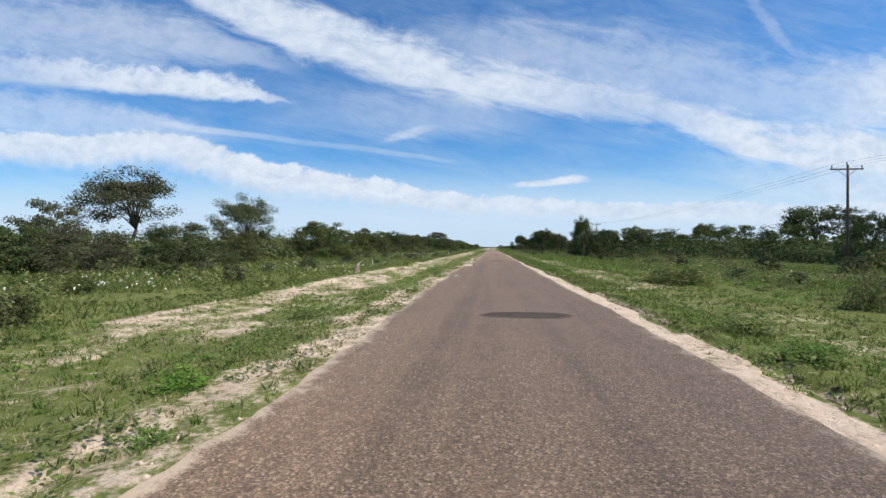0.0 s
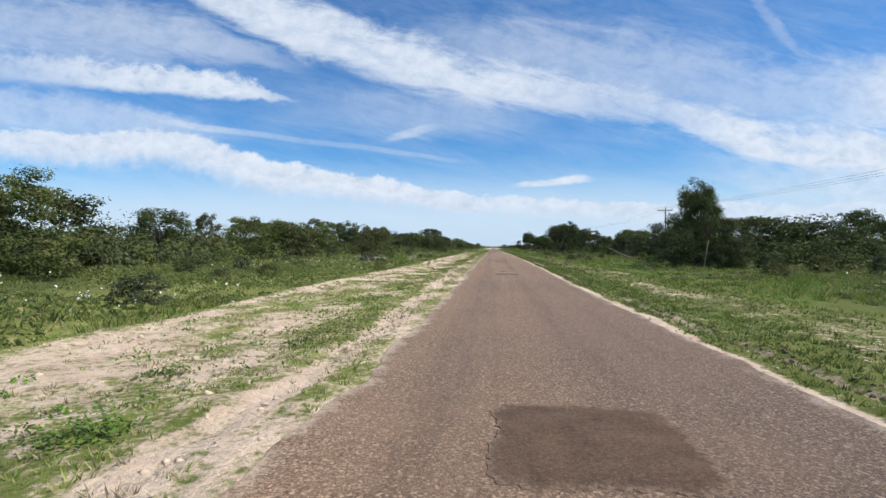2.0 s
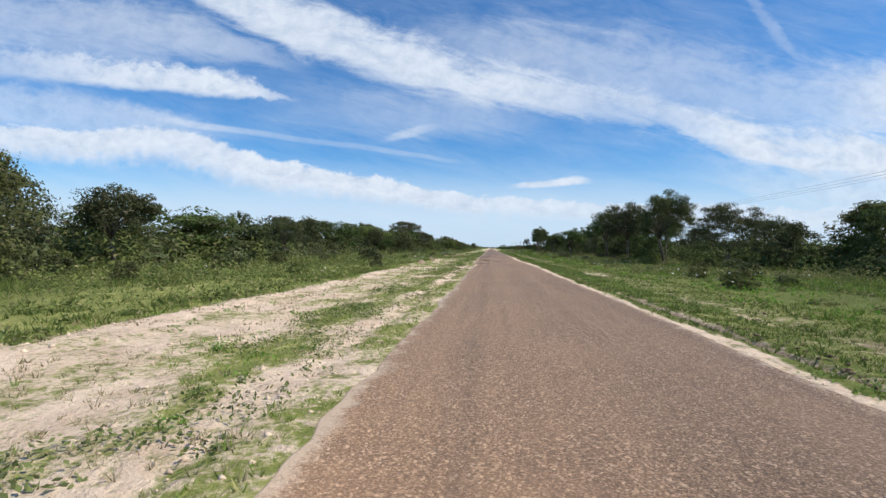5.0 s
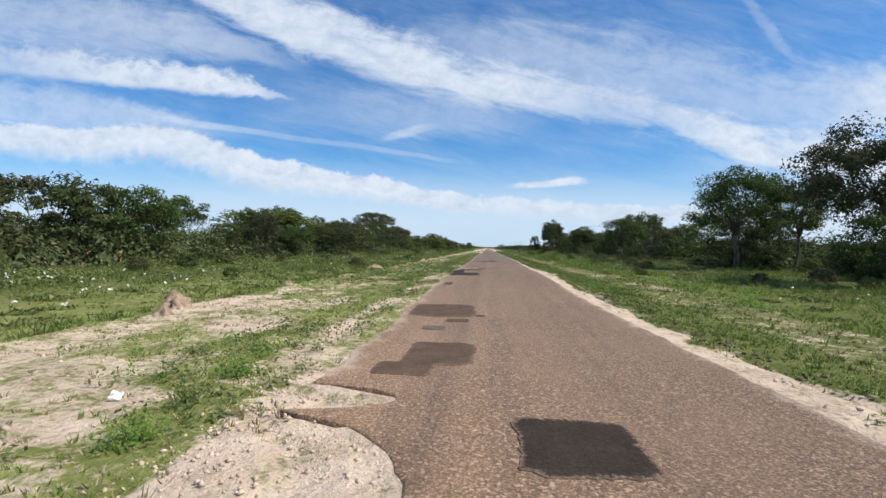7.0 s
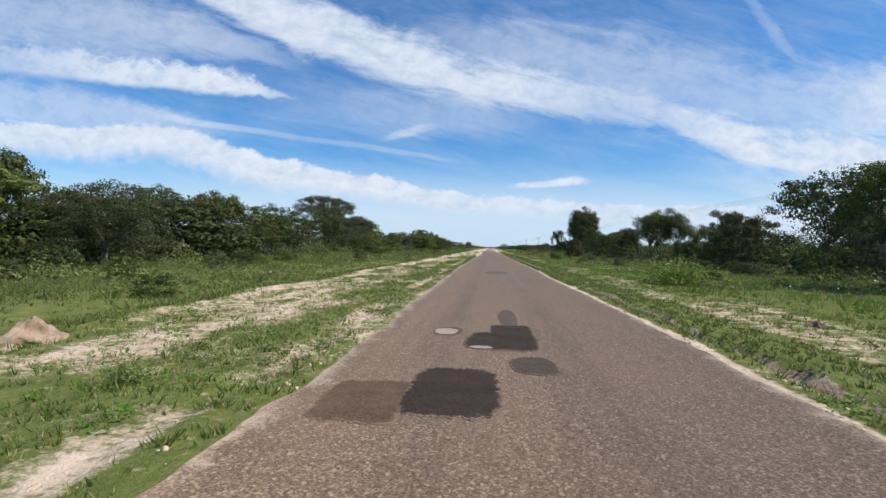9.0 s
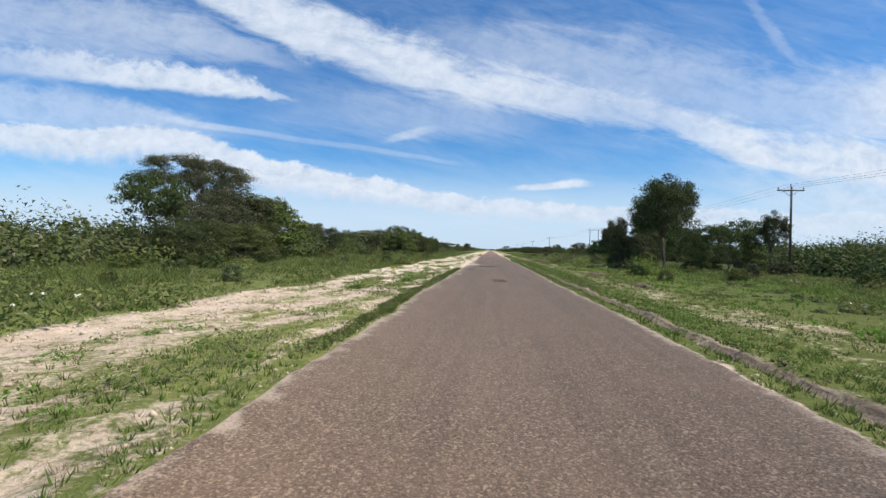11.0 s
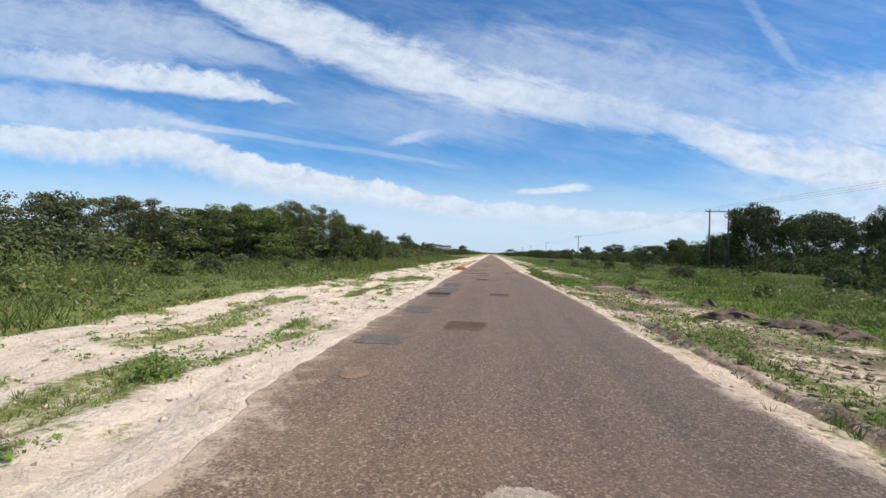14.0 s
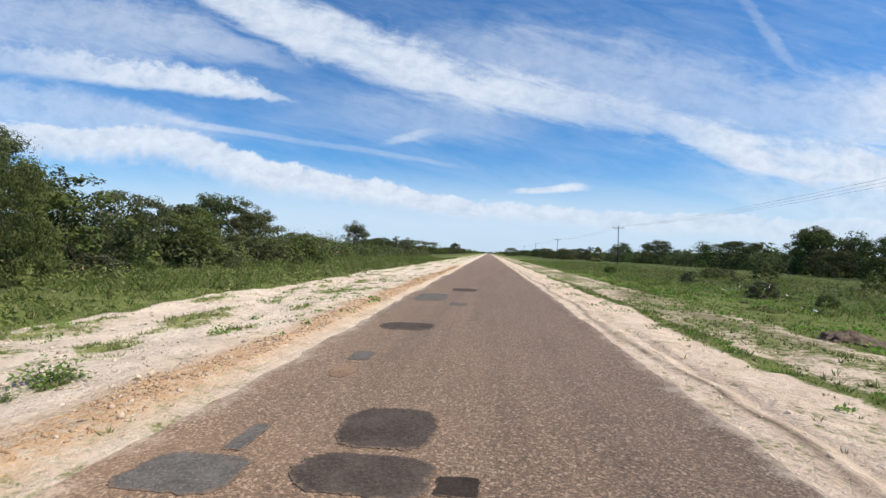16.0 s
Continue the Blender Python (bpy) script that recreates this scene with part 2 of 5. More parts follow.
    base = net.mix(net.math("MULTIPLY", track, net.step(net.noise(net.xyz(net.math("MULTIPLY", x, 5.0), net.math("MULTIPLY", y, 0.3)), 1.0, 5.0, 0.65), 0.25, 0.65)), base, net.mix(1.0, base, (0.72, 0.74, 0.77), "MULTIPLY"))
    pale = attribute(net, "pale")
    base = net.mix(pale, base, net.mix(1.0, base, (1.66, 1.5, 1.34), "MULTIPLY"))
    dust = attribute(net, "dust")
    f = net.step(net.math("ADD", dust, net.math("ADD", net.math("MULTIPLY", net.math("SUBTRACT", grain, 0.5), 1.1), net.math("MULTIPLY", net.math("SUBTRACT", net.noise(p, 2.4, 5.0, 0.65), 0.5), 1.6))), 0.25, 0.75)
    colour = net.mix(net.math("MULTIPLY", f, 0.8), base, (0.54, 0.43, 0.335))
    finish(net, colour, 0.7, net.math("ADD", tone, grain), 0.8, 0.32, 0.01).inputs["Diffuse Roughness"].default_value = 1.0
    return mat


def patch_material(name, dark, light, rough=0.8):
    mat, net = material(name)
    p = place_of(net)
    wide, fine = net.noise(p, 2.2, 5.0, 0.65), net.noise(p, 24.0, 6.0, 0.75)
    chips = net.add("ShaderNodeTexVoronoi")
    net.link(p, chips.inputs["Vector"])
    chips.inputs["Scale"].default_value = 70.0
    tone = net.split(chips.outputs["Color"])[0]
    colour = net.mix(net.step(net.math("ADD", net.math("MULTIPLY", wide, 0.5), net.math("MULTIPLY", fine, 0.5)), 0.36, 0.64), dark, light)
    colour = net.mix(net.math("MULTIPLY", net.step(tone, 0.72, 1.0), 0.4), colour, tuple(min(1.0, c * 1.7) for c in light))
    colour = net.mix(net.math("MULTIPLY", net.math("SUBTRACT", 1.0, net.step(tone, 0.05, 0.3)), 0.3), colour, tuple(c * 0.6 for c in dark))
    worn = net.step(net.math("ADD", attribute(net, "rim"), net.math("ADD", net.math("MULTIPLY", net.math("SUBTRACT", net.noise(p, 9.0, 5.0, 0.7), 0.5), 1.3), net.math("MULTIPLY", net.math("SUBTRACT", tone, 0.5), 0.35))), 0.02, 0.34)
    chips_colour = net.mix(net.step(fine, 0.3, 0.7), (0.1, 0.07, 0.052), (0.25, 0.18, 0.135))
    colour = net.mix(worn, chips_colour, colour)
    finish(net, colour, rough, net.math("ADD", tone, fine), 0.7, 0.15, 0.008)
    return mat


def leaf_material(name, dark, light, dry, dry_part=0.12, through_=0.25):
    mat, net = material(name)
    each = net.add("ShaderNodeNewGeometry").outputs["Random Per Island"]
    whole = net.add("ShaderNodeObjectInfo").outputs["Random"]
    drift = net.step(net.noise(place_of(net), 0.7, 4.0, 0.6), 0.32, 0.68)
    colour = net.mix(net.math("ADD", net.math("MULTIPLY", each, 0.34), net.math("MULTIPLY", drift, 0.66)), dark, light)
    colour = net.mix(net.step(each, 1.0 - dry_part * 1.3, 1.0 - dry_part * 0.6), colour, dry)
    hue = net.add("ShaderNodeHueSaturation")
    net.put(hue.inputs["Hue"], net.math("MULTIPLY_ADD", whole, 0.05, 0.475))
    net.put(hue.inputs["Value"], net.math("MULTIPLY_ADD", whole, 0.36, 0.86))
    net.put(hue.inputs["Saturation"], net.math("MULTIPLY_ADD", whole, 0.3, 0.8))
    net.link(colour, hue.inputs["Color"])
    shader = net.add("ShaderNodeBsdfPrincipled")
    net.link(hue.outputs[0], shader.inputs["Base Color"])
    shader.inputs["Roughness"].default_value, shader.inputs["Specular IOR Level"].default_value = 0.8, 0.08
    thin = net.add("ShaderNodeBsdfTranslucent")
    net.link(hue.outputs[0], thin.inputs[0])
    both = net.add("ShaderNodeMixShader")
    both.inputs[0].default_value = through_
    net.link(shader.outputs[0], both.inputs[1])
    net.link(thin.outputs[0], both.inputs[2])
    net.link(both.outputs[0], net.add("ShaderNodeOutputMaterial").inputs[0])
    return mat


def plain_material(name, dark, light, scale, rough=0.85, bump=0.4, stretch=1.0):
    mat, net = material(name)
    p = net.add("ShaderNodeTexCoord").outputs["Object"]
    x, y, z = net.split(p)
    n = net.noise(net.xyz(x, y, net.math("MULTIPLY", z, stretch)), scale, 6.0, 0.65)
    finish(net, net.mix(net.step(n, 0.3, 0.7), dark, light), rough, n, bump, 0.25, 0.03)
    return mat


GROUND, ROAD = ground_material(), road_material()
PATCHES = {
    "black": patch_material("fresh_asphalt", (0.026, 0.019, 0.015), (0.052, 0.039, 0.031), 0.9),
    "dark": patch_material("dark_asphalt_and_hole", (0.05, 0.038, 0.032), (0.1, 0.078, 0.066), 0.9),
    "grey": patch_material("worn_asphalt", (0.088, 0.078, 0.07), (0.17, 0.153, 0.138), 0.9),
    "worn": patch_material("faded_asphalt", (0.078, 0.062, 0.053), (0.15, 0.122, 0.103), 0.9),
    "brown": patch_material("dusty_asphalt", (0.07, 0.046, 0.033), (0.14, 0.094, 0.066), 0.9),
    "stain": patch_material("stain_and_rim_shade", (0.062, 0.05, 0.043), (0.125, 0.098, 0.082)),
    "trail": patch_material("dust_film", (0.22, 0.18, 0.15), (0.34, 0.285, 0.24), 0.95),
    "dust": patch_material("pale_dust", (0.26, 0.21, 0.17), (0.42, 0.345, 0.285), 0.95),
    "orange": patch_material("laterite_smear", (0.19, 0.12, 0.08), (0.31, 0.21, 0.145), 0.95),
}
LEAF = leaf_material("acacia_leaf", (0.052, 0.074, 0.024), (0.16, 0.178, 0.06), (0.19, 0.165, 0.085), 0.05, 0.27)
# dark leaf, also used where foliage should look shaded
LEAF_DARK = leaf_material("dark_or_shaded_leaf", (0.036, 0.054, 0.021), (0.1, 0.122, 0.046), (0.17, 0.16, 0.095), 0.06, 0.22)
LEAF_GREY = leaf_material("thorn_leaf", (0.058, 0.072, 0.036), (0.135, 0.148, 0.076), (0.22, 0.19, 0.125), 0.08, 0.27)
# dark grass on the left; on the right its colour carries the blades' shade
LUSH_OR_SHADED = leaf_material("lush_or_shaded_grass", (0.058, 0.098, 0.02), (0.16, 0.21, 0.052), (0.3, 0.26, 0.12), 0.1, 0.38)
GRASS = leaf_material("verge_grass", (0.13, 0.18, 0.042), (0.31, 0.355, 0.11), (0.44, 0.37, 0.2), 0.25, 0.4)
STRAW = leaf_material("straw_grass", (0.2, 0.2, 0.08), (0.36, 0.32, 0.16), (0.52, 0.44, 0.27), 0.5, 0.4)
TALL = leaf_material("tall_grass", (0.07, 0.108, 0.026), (0.185, 0.22, 0.064), (0.26, 0.23, 0.11), 0.2, 0.4)
SCRUB = leaf_material("scrub_leaf", (0.07, 0.105, 0.026), (0.25, 0.295, 0.085), (0.32, 0.29, 0.14), 0.1, 0.33)
WEED = leaf_material("weed_leaf", (0.085, 0.155, 0.03), (0.225, 0.32, 0.08), (0.3, 0.3, 0.09), 0.06, 0.4)
BARK = plain_material("bark", (0.06, 0.048, 0.038), (0.17, 0.14, 0.11), 7.0, 0.92, 0.8, 0.3)
DEAD = plain_material("dead_wood", (0.11, 0.09, 0.07), (0.26, 0.215, 0.17), 6.0, 0.9, 0.6, 0.3)
POLE = plain_material("weathered_pole", (0.055, 0.045, 0.038), (0.13, 0.11, 0.095), 9.0, 0.85, 0.4, 0.15)
STEEL = plain_material("dull_steel", (0.16, 0.16, 0.165), (0.28, 0.28, 0.29), 12.0, 0.5, 0.1)
SOIL = plain_material("dug_soil", (0.23, 0.165, 0.115), (0.45, 0.345, 0.26), 4.0, 0.95, 1.0)
# dark soil, toned down further for the shade in the furrow's crack
CLAY = plain_material("dark_clods", (0.07, 0.051, 0.039), (0.18, 0.134, 0.1), 5.0, 0.95, 0.9)
SAND = plain_material("pale_sand", (0.5, 0.38, 0.29), (0.72, 0.585, 0.46), 3.0, 0.95, 0.8)
GRAVEL = plain_material("orange_gravel", (0.2, 0.076, 0.028), (0.44, 0.21, 0.09), 11.0, 0.95, 1.0)
TAN = plain_material("tan_gravel", (0.34, 0.2, 0.11), (0.62, 0.44, 0.28), 11.0, 0.95, 1.0)
PETAL = plain_material("white_petal", (0.7, 0.7, 0.64), (0.82, 0.82, 0.78), 5.0, 0.7, 0.0)
YELLOW = plain_material("yellow_petal", (0.34, 0.31, 0.05), (0.52, 0.45, 0.09), 5.0, 0.7, 0.0)
PAINT = plain_material("white_paint", (0.5, 0.48, 0.45), (0.78, 0.76, 0.73), 14.0, 0.7, 0.1)
PLASTIC = plain_material("white_plastic", (0.72, 0.72, 0.72), (0.8, 0.8, 0.8), 3.0, 0.5, 0.1)


# ---- numbers of the land ----
def hash01(i, j, seed):
    n = (i.astype(np.int64) * 374761393 + j.astype(np.int64) * 668265263 + seed * 974711) & 0x7FFFFFFF
    n = ((n ^ (n >> 13)) * 1274126177) & 0x7FFFFFFF
    return ((n ^ (n >> 16)) & 0xFFFFF) / float(0xFFFFF)


def vnoise(x, y, scale, seed=0):
    """Smooth noise from 0 to 1; scale is the size of a cell in metres."""
    x, y = np.asarray(x, float) / scale, np.asarray(y, float) / scale
    i, j = np.floor(x), np.floor(y)
    f, g = x - i, y - j
    f, g = f * f * (3 - 2 * f), g * g * (3 - 2 * g)
    a, b = hash01(i, j, seed), hash01(i + 1, j, seed)
    c, d = hash01(i, j + 1, seed), hash01(i + 1, j + 1, seed)
    return (a * (1 - f) + b * f) * (1 - g) + (c * (1 - f) + d * f) * g


def fbm(x, y, scale, seed=0, octaves=3):
    total, gain, norm = 0.0, 1.0, 0.0
    for k in range(octaves):
        total, norm = total + gain * vnoise(x, y, scale / 2 ** k, seed + 17 * k), norm + gain
        gain *= 0.55
    return total / norm


def smooth(x, lo, hi):
    t = np.clip((np.asarray(x, float) - lo) / (hi - lo), 0, 1)
    return t * t * (3 - 2 * t)


def bump(y, centre, half):
    return np.clip(1 - ((np.asarray(y, float) - centre) / half) ** 2, 0, 1) ** 0.5


BITES = ((44.6, 2.6, 0.55), (190.3, 1.35, 1.45), (192.25, 0.45, 1.05), (179.2, 2.6, 0.55), (47.6, 0.8, 0.25), (372.3, 2.5, 0.3), (339.2, 2.0, 0.35))


def left_edge(y):
    """x of the broken left edge of the asphalt."""
    y = np.asarray(y, float)
    e = np.interp(y, [-20, 0, 17, 31, 41, 49, 57, 70, 97, 120, 170, 182, 204, 216, 229, 300, 322, 340, 362, 376, 401, 414, 430, 470], [-2.65, -2.66, -2.8, -2.9, -2.6, -2.4, -2.25, -2.2, -2.25, -2.2, -2.2, -2.4, -2.55, -2.8, -2.55, -2.8, -2.8, -2.6, -2.8, -2.6, -2.7, -2.7, -2.65, -2.7])
    e = e + 0.24 * (fbm(y, y * 0, 1.6, 3, 4) - 0.5) + 0.13 * (fbm(y, y * 0, 0.42, 33, 2) - 0.5) + 0.2 * (vnoise(y, y * 0, 6.0, 5) - 0.5)
    for centre, half, depth in BITES:
        e = e + depth * bump(y, centre, half)
    return e


def right_edge(y):
    y = np.asarray(y, float)
    e = np.interp(y, [-20, 6, 33, 60, 73, 101, 115, 180, 204, 218, 231, 245, 310, 350, 362, 376, 390, 402, 414, 427, 470], [2.75, 2.76, 2.65, 2.95, 2.8, 3.2, 3.3, 3.2, 2.6, 2.9, 2.9, 3.1, 3.0, 3.0, 2.8, 2.95, 3.1, 2.95, 2.6, 2.5, 2.7])
    e = e - 0.4 * bump(y, 362.2, 1.1)
    return e + 0.16 * (fbm(y, y * 0, 1.5, 9, 4) - 0.5) + 0.09 * (fbm(y, y * 0, 0.42, 34, 2) - 0.5) + 0.14 * (vnoise(y, y * 0, 7.0, 12) - 0.5)


def furrow(y):
    """How deep the ploughed line beside the right edge is, 0 to 1."""
    return np.interp(y, [0, 60, 75, 95, 150, 165, 190, 200, 214, 232, 240, 398, 408, 470], [0.9, 0.7, 0.4, 1.0, 1.0, 0.3, 0.4, 1.0, 0.25, 0.3, 1.0, 1.0, 0.4, 0.4]) * (0.45 + 0.55 * smooth(vnoise(np.asarray(y, float) * 0, y, 9.0, 84), 0.25, 0.5))


def sandiness(x, y):
    """1 where the soil lies bare and sandy, 0 where it is green."""
    x, y = np.asarray(x, float), np.asarray(y, float)
    dl, dr = left_edge(y) - x, x - right_edge(y)
    much = np.interp(y, [0, 12, 25, 45, 62, 70, 90, 105, 125, 170, 190, 204, 212, 232, 246, 280, 300, 325, 345, 440, 520, 700], [0.14, 0.28, 0.52, 0.5, 0.5, 0.36, 0.56, 0.74, 0.7, 0.44, 0.5, 0.48, 0.2, 0.2, 0.36, 0.38, 0.56, 0.92, 0.95, 0.92, 0.7, 0.5])
    bare = smooth(y, 304, 318)
    dw = dl + 0.35 * (vnoise(x * 0, y, 3.0, 22) - 0.5) * smooth(dl, 0.1, 0.6)
    first = np.interp(y, [0, 40, 60, 130, 170, 190, 230, 300, 318, 327, 334, 360], [0.5, 0.55, 0.48, 0.36, 0.46, 0.44, 0.3, 0.22, 0.1, 0.25, 0.75, 0.85])
    rut = np.interp(y, [0, 10, 30, 60, 130, 200, 215, 300, 330], [0.5, 0.6, 0.7, 0.74, 0.72, 0.6, 0.36, 0.5, 0.95])
    middle = np.interp(y, [0, 50, 75, 95, 130, 170, 210, 300], [0.1, 0.14, 0.34, 0.4, 0.4, 0.24, 0.12, 0.26])
    dw = dw - np.interp(y, [66, 88, 150, 175], [0.0, 0.28, 0.28, 0.0])
    a1, a2, a3 = smooth(dw, 0.4, 0.65), smooth(dw, 0.95, 1.25), smooth(dw, 1.7, 2.5)
    lane = first * (1 - a1) + rut * (a1 - a2) + (middle + 0.55 * bare) * (a2 - a3) + much * a3
    lane = lane + 0.3 * np.exp(-((dw - 5.8) / 0.6) ** 2) * (1 - bare) * smooth(vnoise(x, y, 6.0, 23), 0.3, 0.7)
    late = smooth(y, 403, 412)
    lane = lane - 0.55 * bare * (1 - 0.6 * late) * smooth(vnoise(x * 5.2, y * 0.8, 4.0, 26), 0.56, 0.74) * smooth(dl, 0.9 + late, 1.5 + late)
    lane = lane - 0.55 * bare * smooth(vnoise(x * 2.0, y * 0.9, 1.1, 27), 0.64, 0.82) * smooth(dl, 0.5 + 1.3 * late, 1.0 + 1.3 * late)
    left = lane * (1 - smooth(dl + 1.4 * (vnoise(x * 0, y, 5.0, 21) - 0.5), 5.9, 6.8))
    gone = smooth(y, 370, 377) * (1 - smooth(y, 397, 402))
    wash = smooth(y, 410, 417)
    right = np.where(dr < np.interp(y, [0, 30, 60, 110, 170, 203, 222, 231, 300, 360, 372], [0.5, 0.4, 0.3, 0.22, 0.35, 0.85, 0.85, 0.25, 0.05, 0.05, 0.3]) * (0.2 + 1.0 * vnoise(x * 0, y, 4.0, 24) + 0.6 * vnoise(x * 0, y, 0.9, 25)), 0.8, 0.06 + 0.42 * gone * (dr < 5.0) + 0.8 * wash * (dr < np.interp(y, [412, 421, 428], [0.9, 1.1, 2.1]) + 0.2 * np.sin(y * 0.5)))
    right = np.where((dr > 2.6) & (dr < 5.4), np.maximum(right, 0.36 * vnoise(x * 1.5, y * 0.5, 3.0, 31) + 0.08 + 0.25 * wash), right)
    dug = smooth(y, 104, 112) * (1 - smooth(y, 138, 146)) * (dr > 2.4) * (dr < 5.6)
    right = right + 0.55 * dug * smooth(vnoise(x, y, 2.2, 32), 0.4, 0.7)
    right = right + 0.85 * furrow(y) * np.exp(-((dr - 0.78) / 0.11) ** 2)
    right = right * (1 - smooth(dr, 5.2, 6.4))
    s = np.where(x < 0, left, right)
    s = np.where((dl < 0) & (dr < 0), 0.9, s)
    for centre, half, out in ((44.6, 3.2, -3.0), (179.2, 3.0, -2.5), (190.5, 2.6, -3.1)):
        s = np.where((np.abs(y - centre) < half) & (x < 0) & (x > out + 0.5 * vnoise(x, y, 0.8, 29)), np.maximum(s, 0.95), s)
    rough = np.where((x < 0) & (y < 312), 1.15, 0.6)
    return np.clip(s + rough * (fbm(x * 1.3, y * 0.62, 1.1, 41, 3) - 0.5) * (s > 0.02), 0, 1)


def land(x, y):
    """Height of the soil."""
    x, y = np.asarray(x, float), np.asarray(y, float)
    dl, dr = left_edge(y) - x, x - right_edge(y)
    d = np.maximum(dl, dr)
    z = -0.022 - 0.12 * smooth(d, 0.25, 3.0) - 0.1 * smooth(d, 4, 9)
    z = z + 0.07 * (fbm(x, y, 0.8, 51, 3) - 0.5) * smooth(d, 0.0, 0.8) + 0.16 * (fbm(x, y, 3.0, 61, 3) - 0.5) * smooth(d, 0.8, 3)
    z = z - 0.05 * np.exp(-((dl - 0.8) / 0.22) ** 2) + 0.16 * np.exp(-((dl - 6.0) / 0.5) ** 2) * fbm(x, y, 2.2, 71)
    z = z + 0.2 * np.exp(-((dr - 3.6) / 0.8) ** 2) * (vnoise(x, y, 1.3, 81) - 0.3) - 0.13 * furrow(y) * np.exp(-((dr - 0.74 - 0.24 * (vnoise(x * 0, y, 8.0, 82) - 0.5)) / 0.12) ** 2) + furrow(y) * np.exp(-((dr - 1.02 - 0.24 * (vnoise(x * 0, y, 8.0, 82) - 0.5)) / 0.17) ** 2) * 0.08 * smooth(vnoise(x, y, 0.4, 83), 0.35, 0.85)
    z = z + 0.2 * (fbm(x, y * 0.6, 0.95, 52, 2) - 0.5) * smooth(y, 315, 335) * smooth(dl, 0.3, 1.0) * (1 - smooth(dl, 5.5, 7))
    z = z + 0.11 * np.exp(-((dl - 0.75) / 0.35) ** 2) * smooth(y, 415, 418)
    z = z + 0.09 * (fbm(x, y * 0.8, 0.5, 53, 2) - 0.5) * smooth(d, 0.12, 0.5) * (1 - smooth(d, 6.5, 8))
    for centre, half, depth in BITES[:4]:
        z = z - 0.035 * smooth(bump(y, centre, half), 0.1, 0.5) * (1 - smooth(dl, 0.3, depth + 0.5)) * (dl > 0)
    inside = (dl < 0) & (dr < 0)
    return np.where(inside, -0.04 - 0.12 * smooth(-d, 0.05, 0.5), z)


# ---- building helpers ----
def mesh_of(name, verts, faces, mat, smooth_=False):
    data = bpy.data.meshes.new(name)
    verts = np.asarray(verts, np.float32)
    if isinstance(faces, np.ndarray):
        k = faces.shape[1]
        data.vertices.add(len(verts))
        data.vertices.foreach_set("co", verts.ravel())
        data.loops.add(faces.size)
        data.loops.foreach_set("vertex_index", faces.ravel().astype(np.int32))
        data.polygons.add(len(faces))
        data.polygons.foreach_set("loop_start", np.arange(0, faces.size, k, dtype=np.int32))
        data.update(calc_edges=True)
    else:
        data.from_pydata(verts.tolist(), [], faces)
    if smooth_:
        data.shade_smooth()
    data.materials.append(mat)
    return data


def part(name, data, parent, label=""):
    ob = new(name, data)
    ob.parent = parent
    return tagged(ob, label)


def set_values(data, name, values):
    data.attributes.new(name, "FLOAT", "POINT").data.foreach_set("value", np.asarray(values, np.float32))


def tube(points, radii, sides=7):
    """A tapered tube along points: verts, faces."""
    verts, faces = [], []
    points = [Vector(p) for p in points]
    for i, p in enumerate(points):
        way = (points[min(i + 1, len(points) - 1)] - points[max(i - 1, 0)]).normalized()
        side = way.cross(Vector((0.3, 1, 0.2))).normalized()
        up = way.cross(side)
        for s in range(sides):
            a = 2 * math.pi * s / sides
            verts.append(p + (side * math.cos(a) + up * math.sin(a)) * radii[i])
    for i in range(len(points) - 1):
        for s in range(sides):
            a, b = i * sides + s, i * sides + (s + 1) % sides
            faces.append((a, b, b + sides, a + sides))
    faces.append(tuple(range(sides - 1, -1, -1)))
    faces.append(tuple(len(verts) - sides + s for s in range(sides)))
    return [tuple(v) for v in verts], faces


def join(pieces):
    verts, faces = [], []
    for v, f in pieces:
        k = len(verts)
        verts += v
        faces += [tuple(i + k for i in face) for face in f]
    return verts, faces


def leaf_points(rng, centres, size, outward, loose=0.55):
    """Small pointed leaves that face outward from their twig: verts, faces of one triangle each."""
    n = len(centres)
    normal = outward / (np.linalg.norm(outward, axis=1)[:, None] + 1e-6) + loose * rng.normal(size=(n, 3)) + np.array([0, 0, 0.25])
    a = np.cross(rng.normal(size=(n, 3)), normal)
    a /= np.linalg.norm(a, axis=1)[:, None] + 1e-6
    b = np.cross(normal, a)
    b /= np.linalg.norm(b, axis=1)[:, None] + 1e-6
    s = (size * rng.uniform(0.6, 1.4, n))[:, None]
    v = np.stack([centres - a * s - b * s * 0.5, centres - a * s * 0.6 + b * s * 0.7, centres + a * s * 1.2], 1).reshape(-1, 3)
    return v, np.arange(3 * n).reshape(n, 3)


def leaf_cards(rng, centres, size, ratio=0.5, up=0.35):
    """Diamond-shaped leaves at the given places: verts, faces."""
    n = len(centres)
    a = rng.normal(size=(n, 3))
    a[:, 2] *= 0.6
    a /= np.linalg.norm(a, axis=1)[:, None]
    normal = rng.normal(size=(n, 3)) + np.array([0, 0, up * 2])
    b = np.cross(normal, a)
    b /= np.linalg.norm(b, axis=1)[:, None] + 1e-6
    s = (size * rng.uniform(0.6, 1.35, n))[:, None]
    v = np.stack([centres - a * s, centres - b * s * ratio, centres + a * s, centres + b * s * ratio], 1).reshape(-1, 3)
    return v, np.arange(4 * n).reshape(n, 4)


# ---- ground and road ----
def spread(start, stop, first, grow):
    out, step = [start], first
    while out[-1] < stop:
        out.append(out[-1] + step)
        step *= grow
    return out


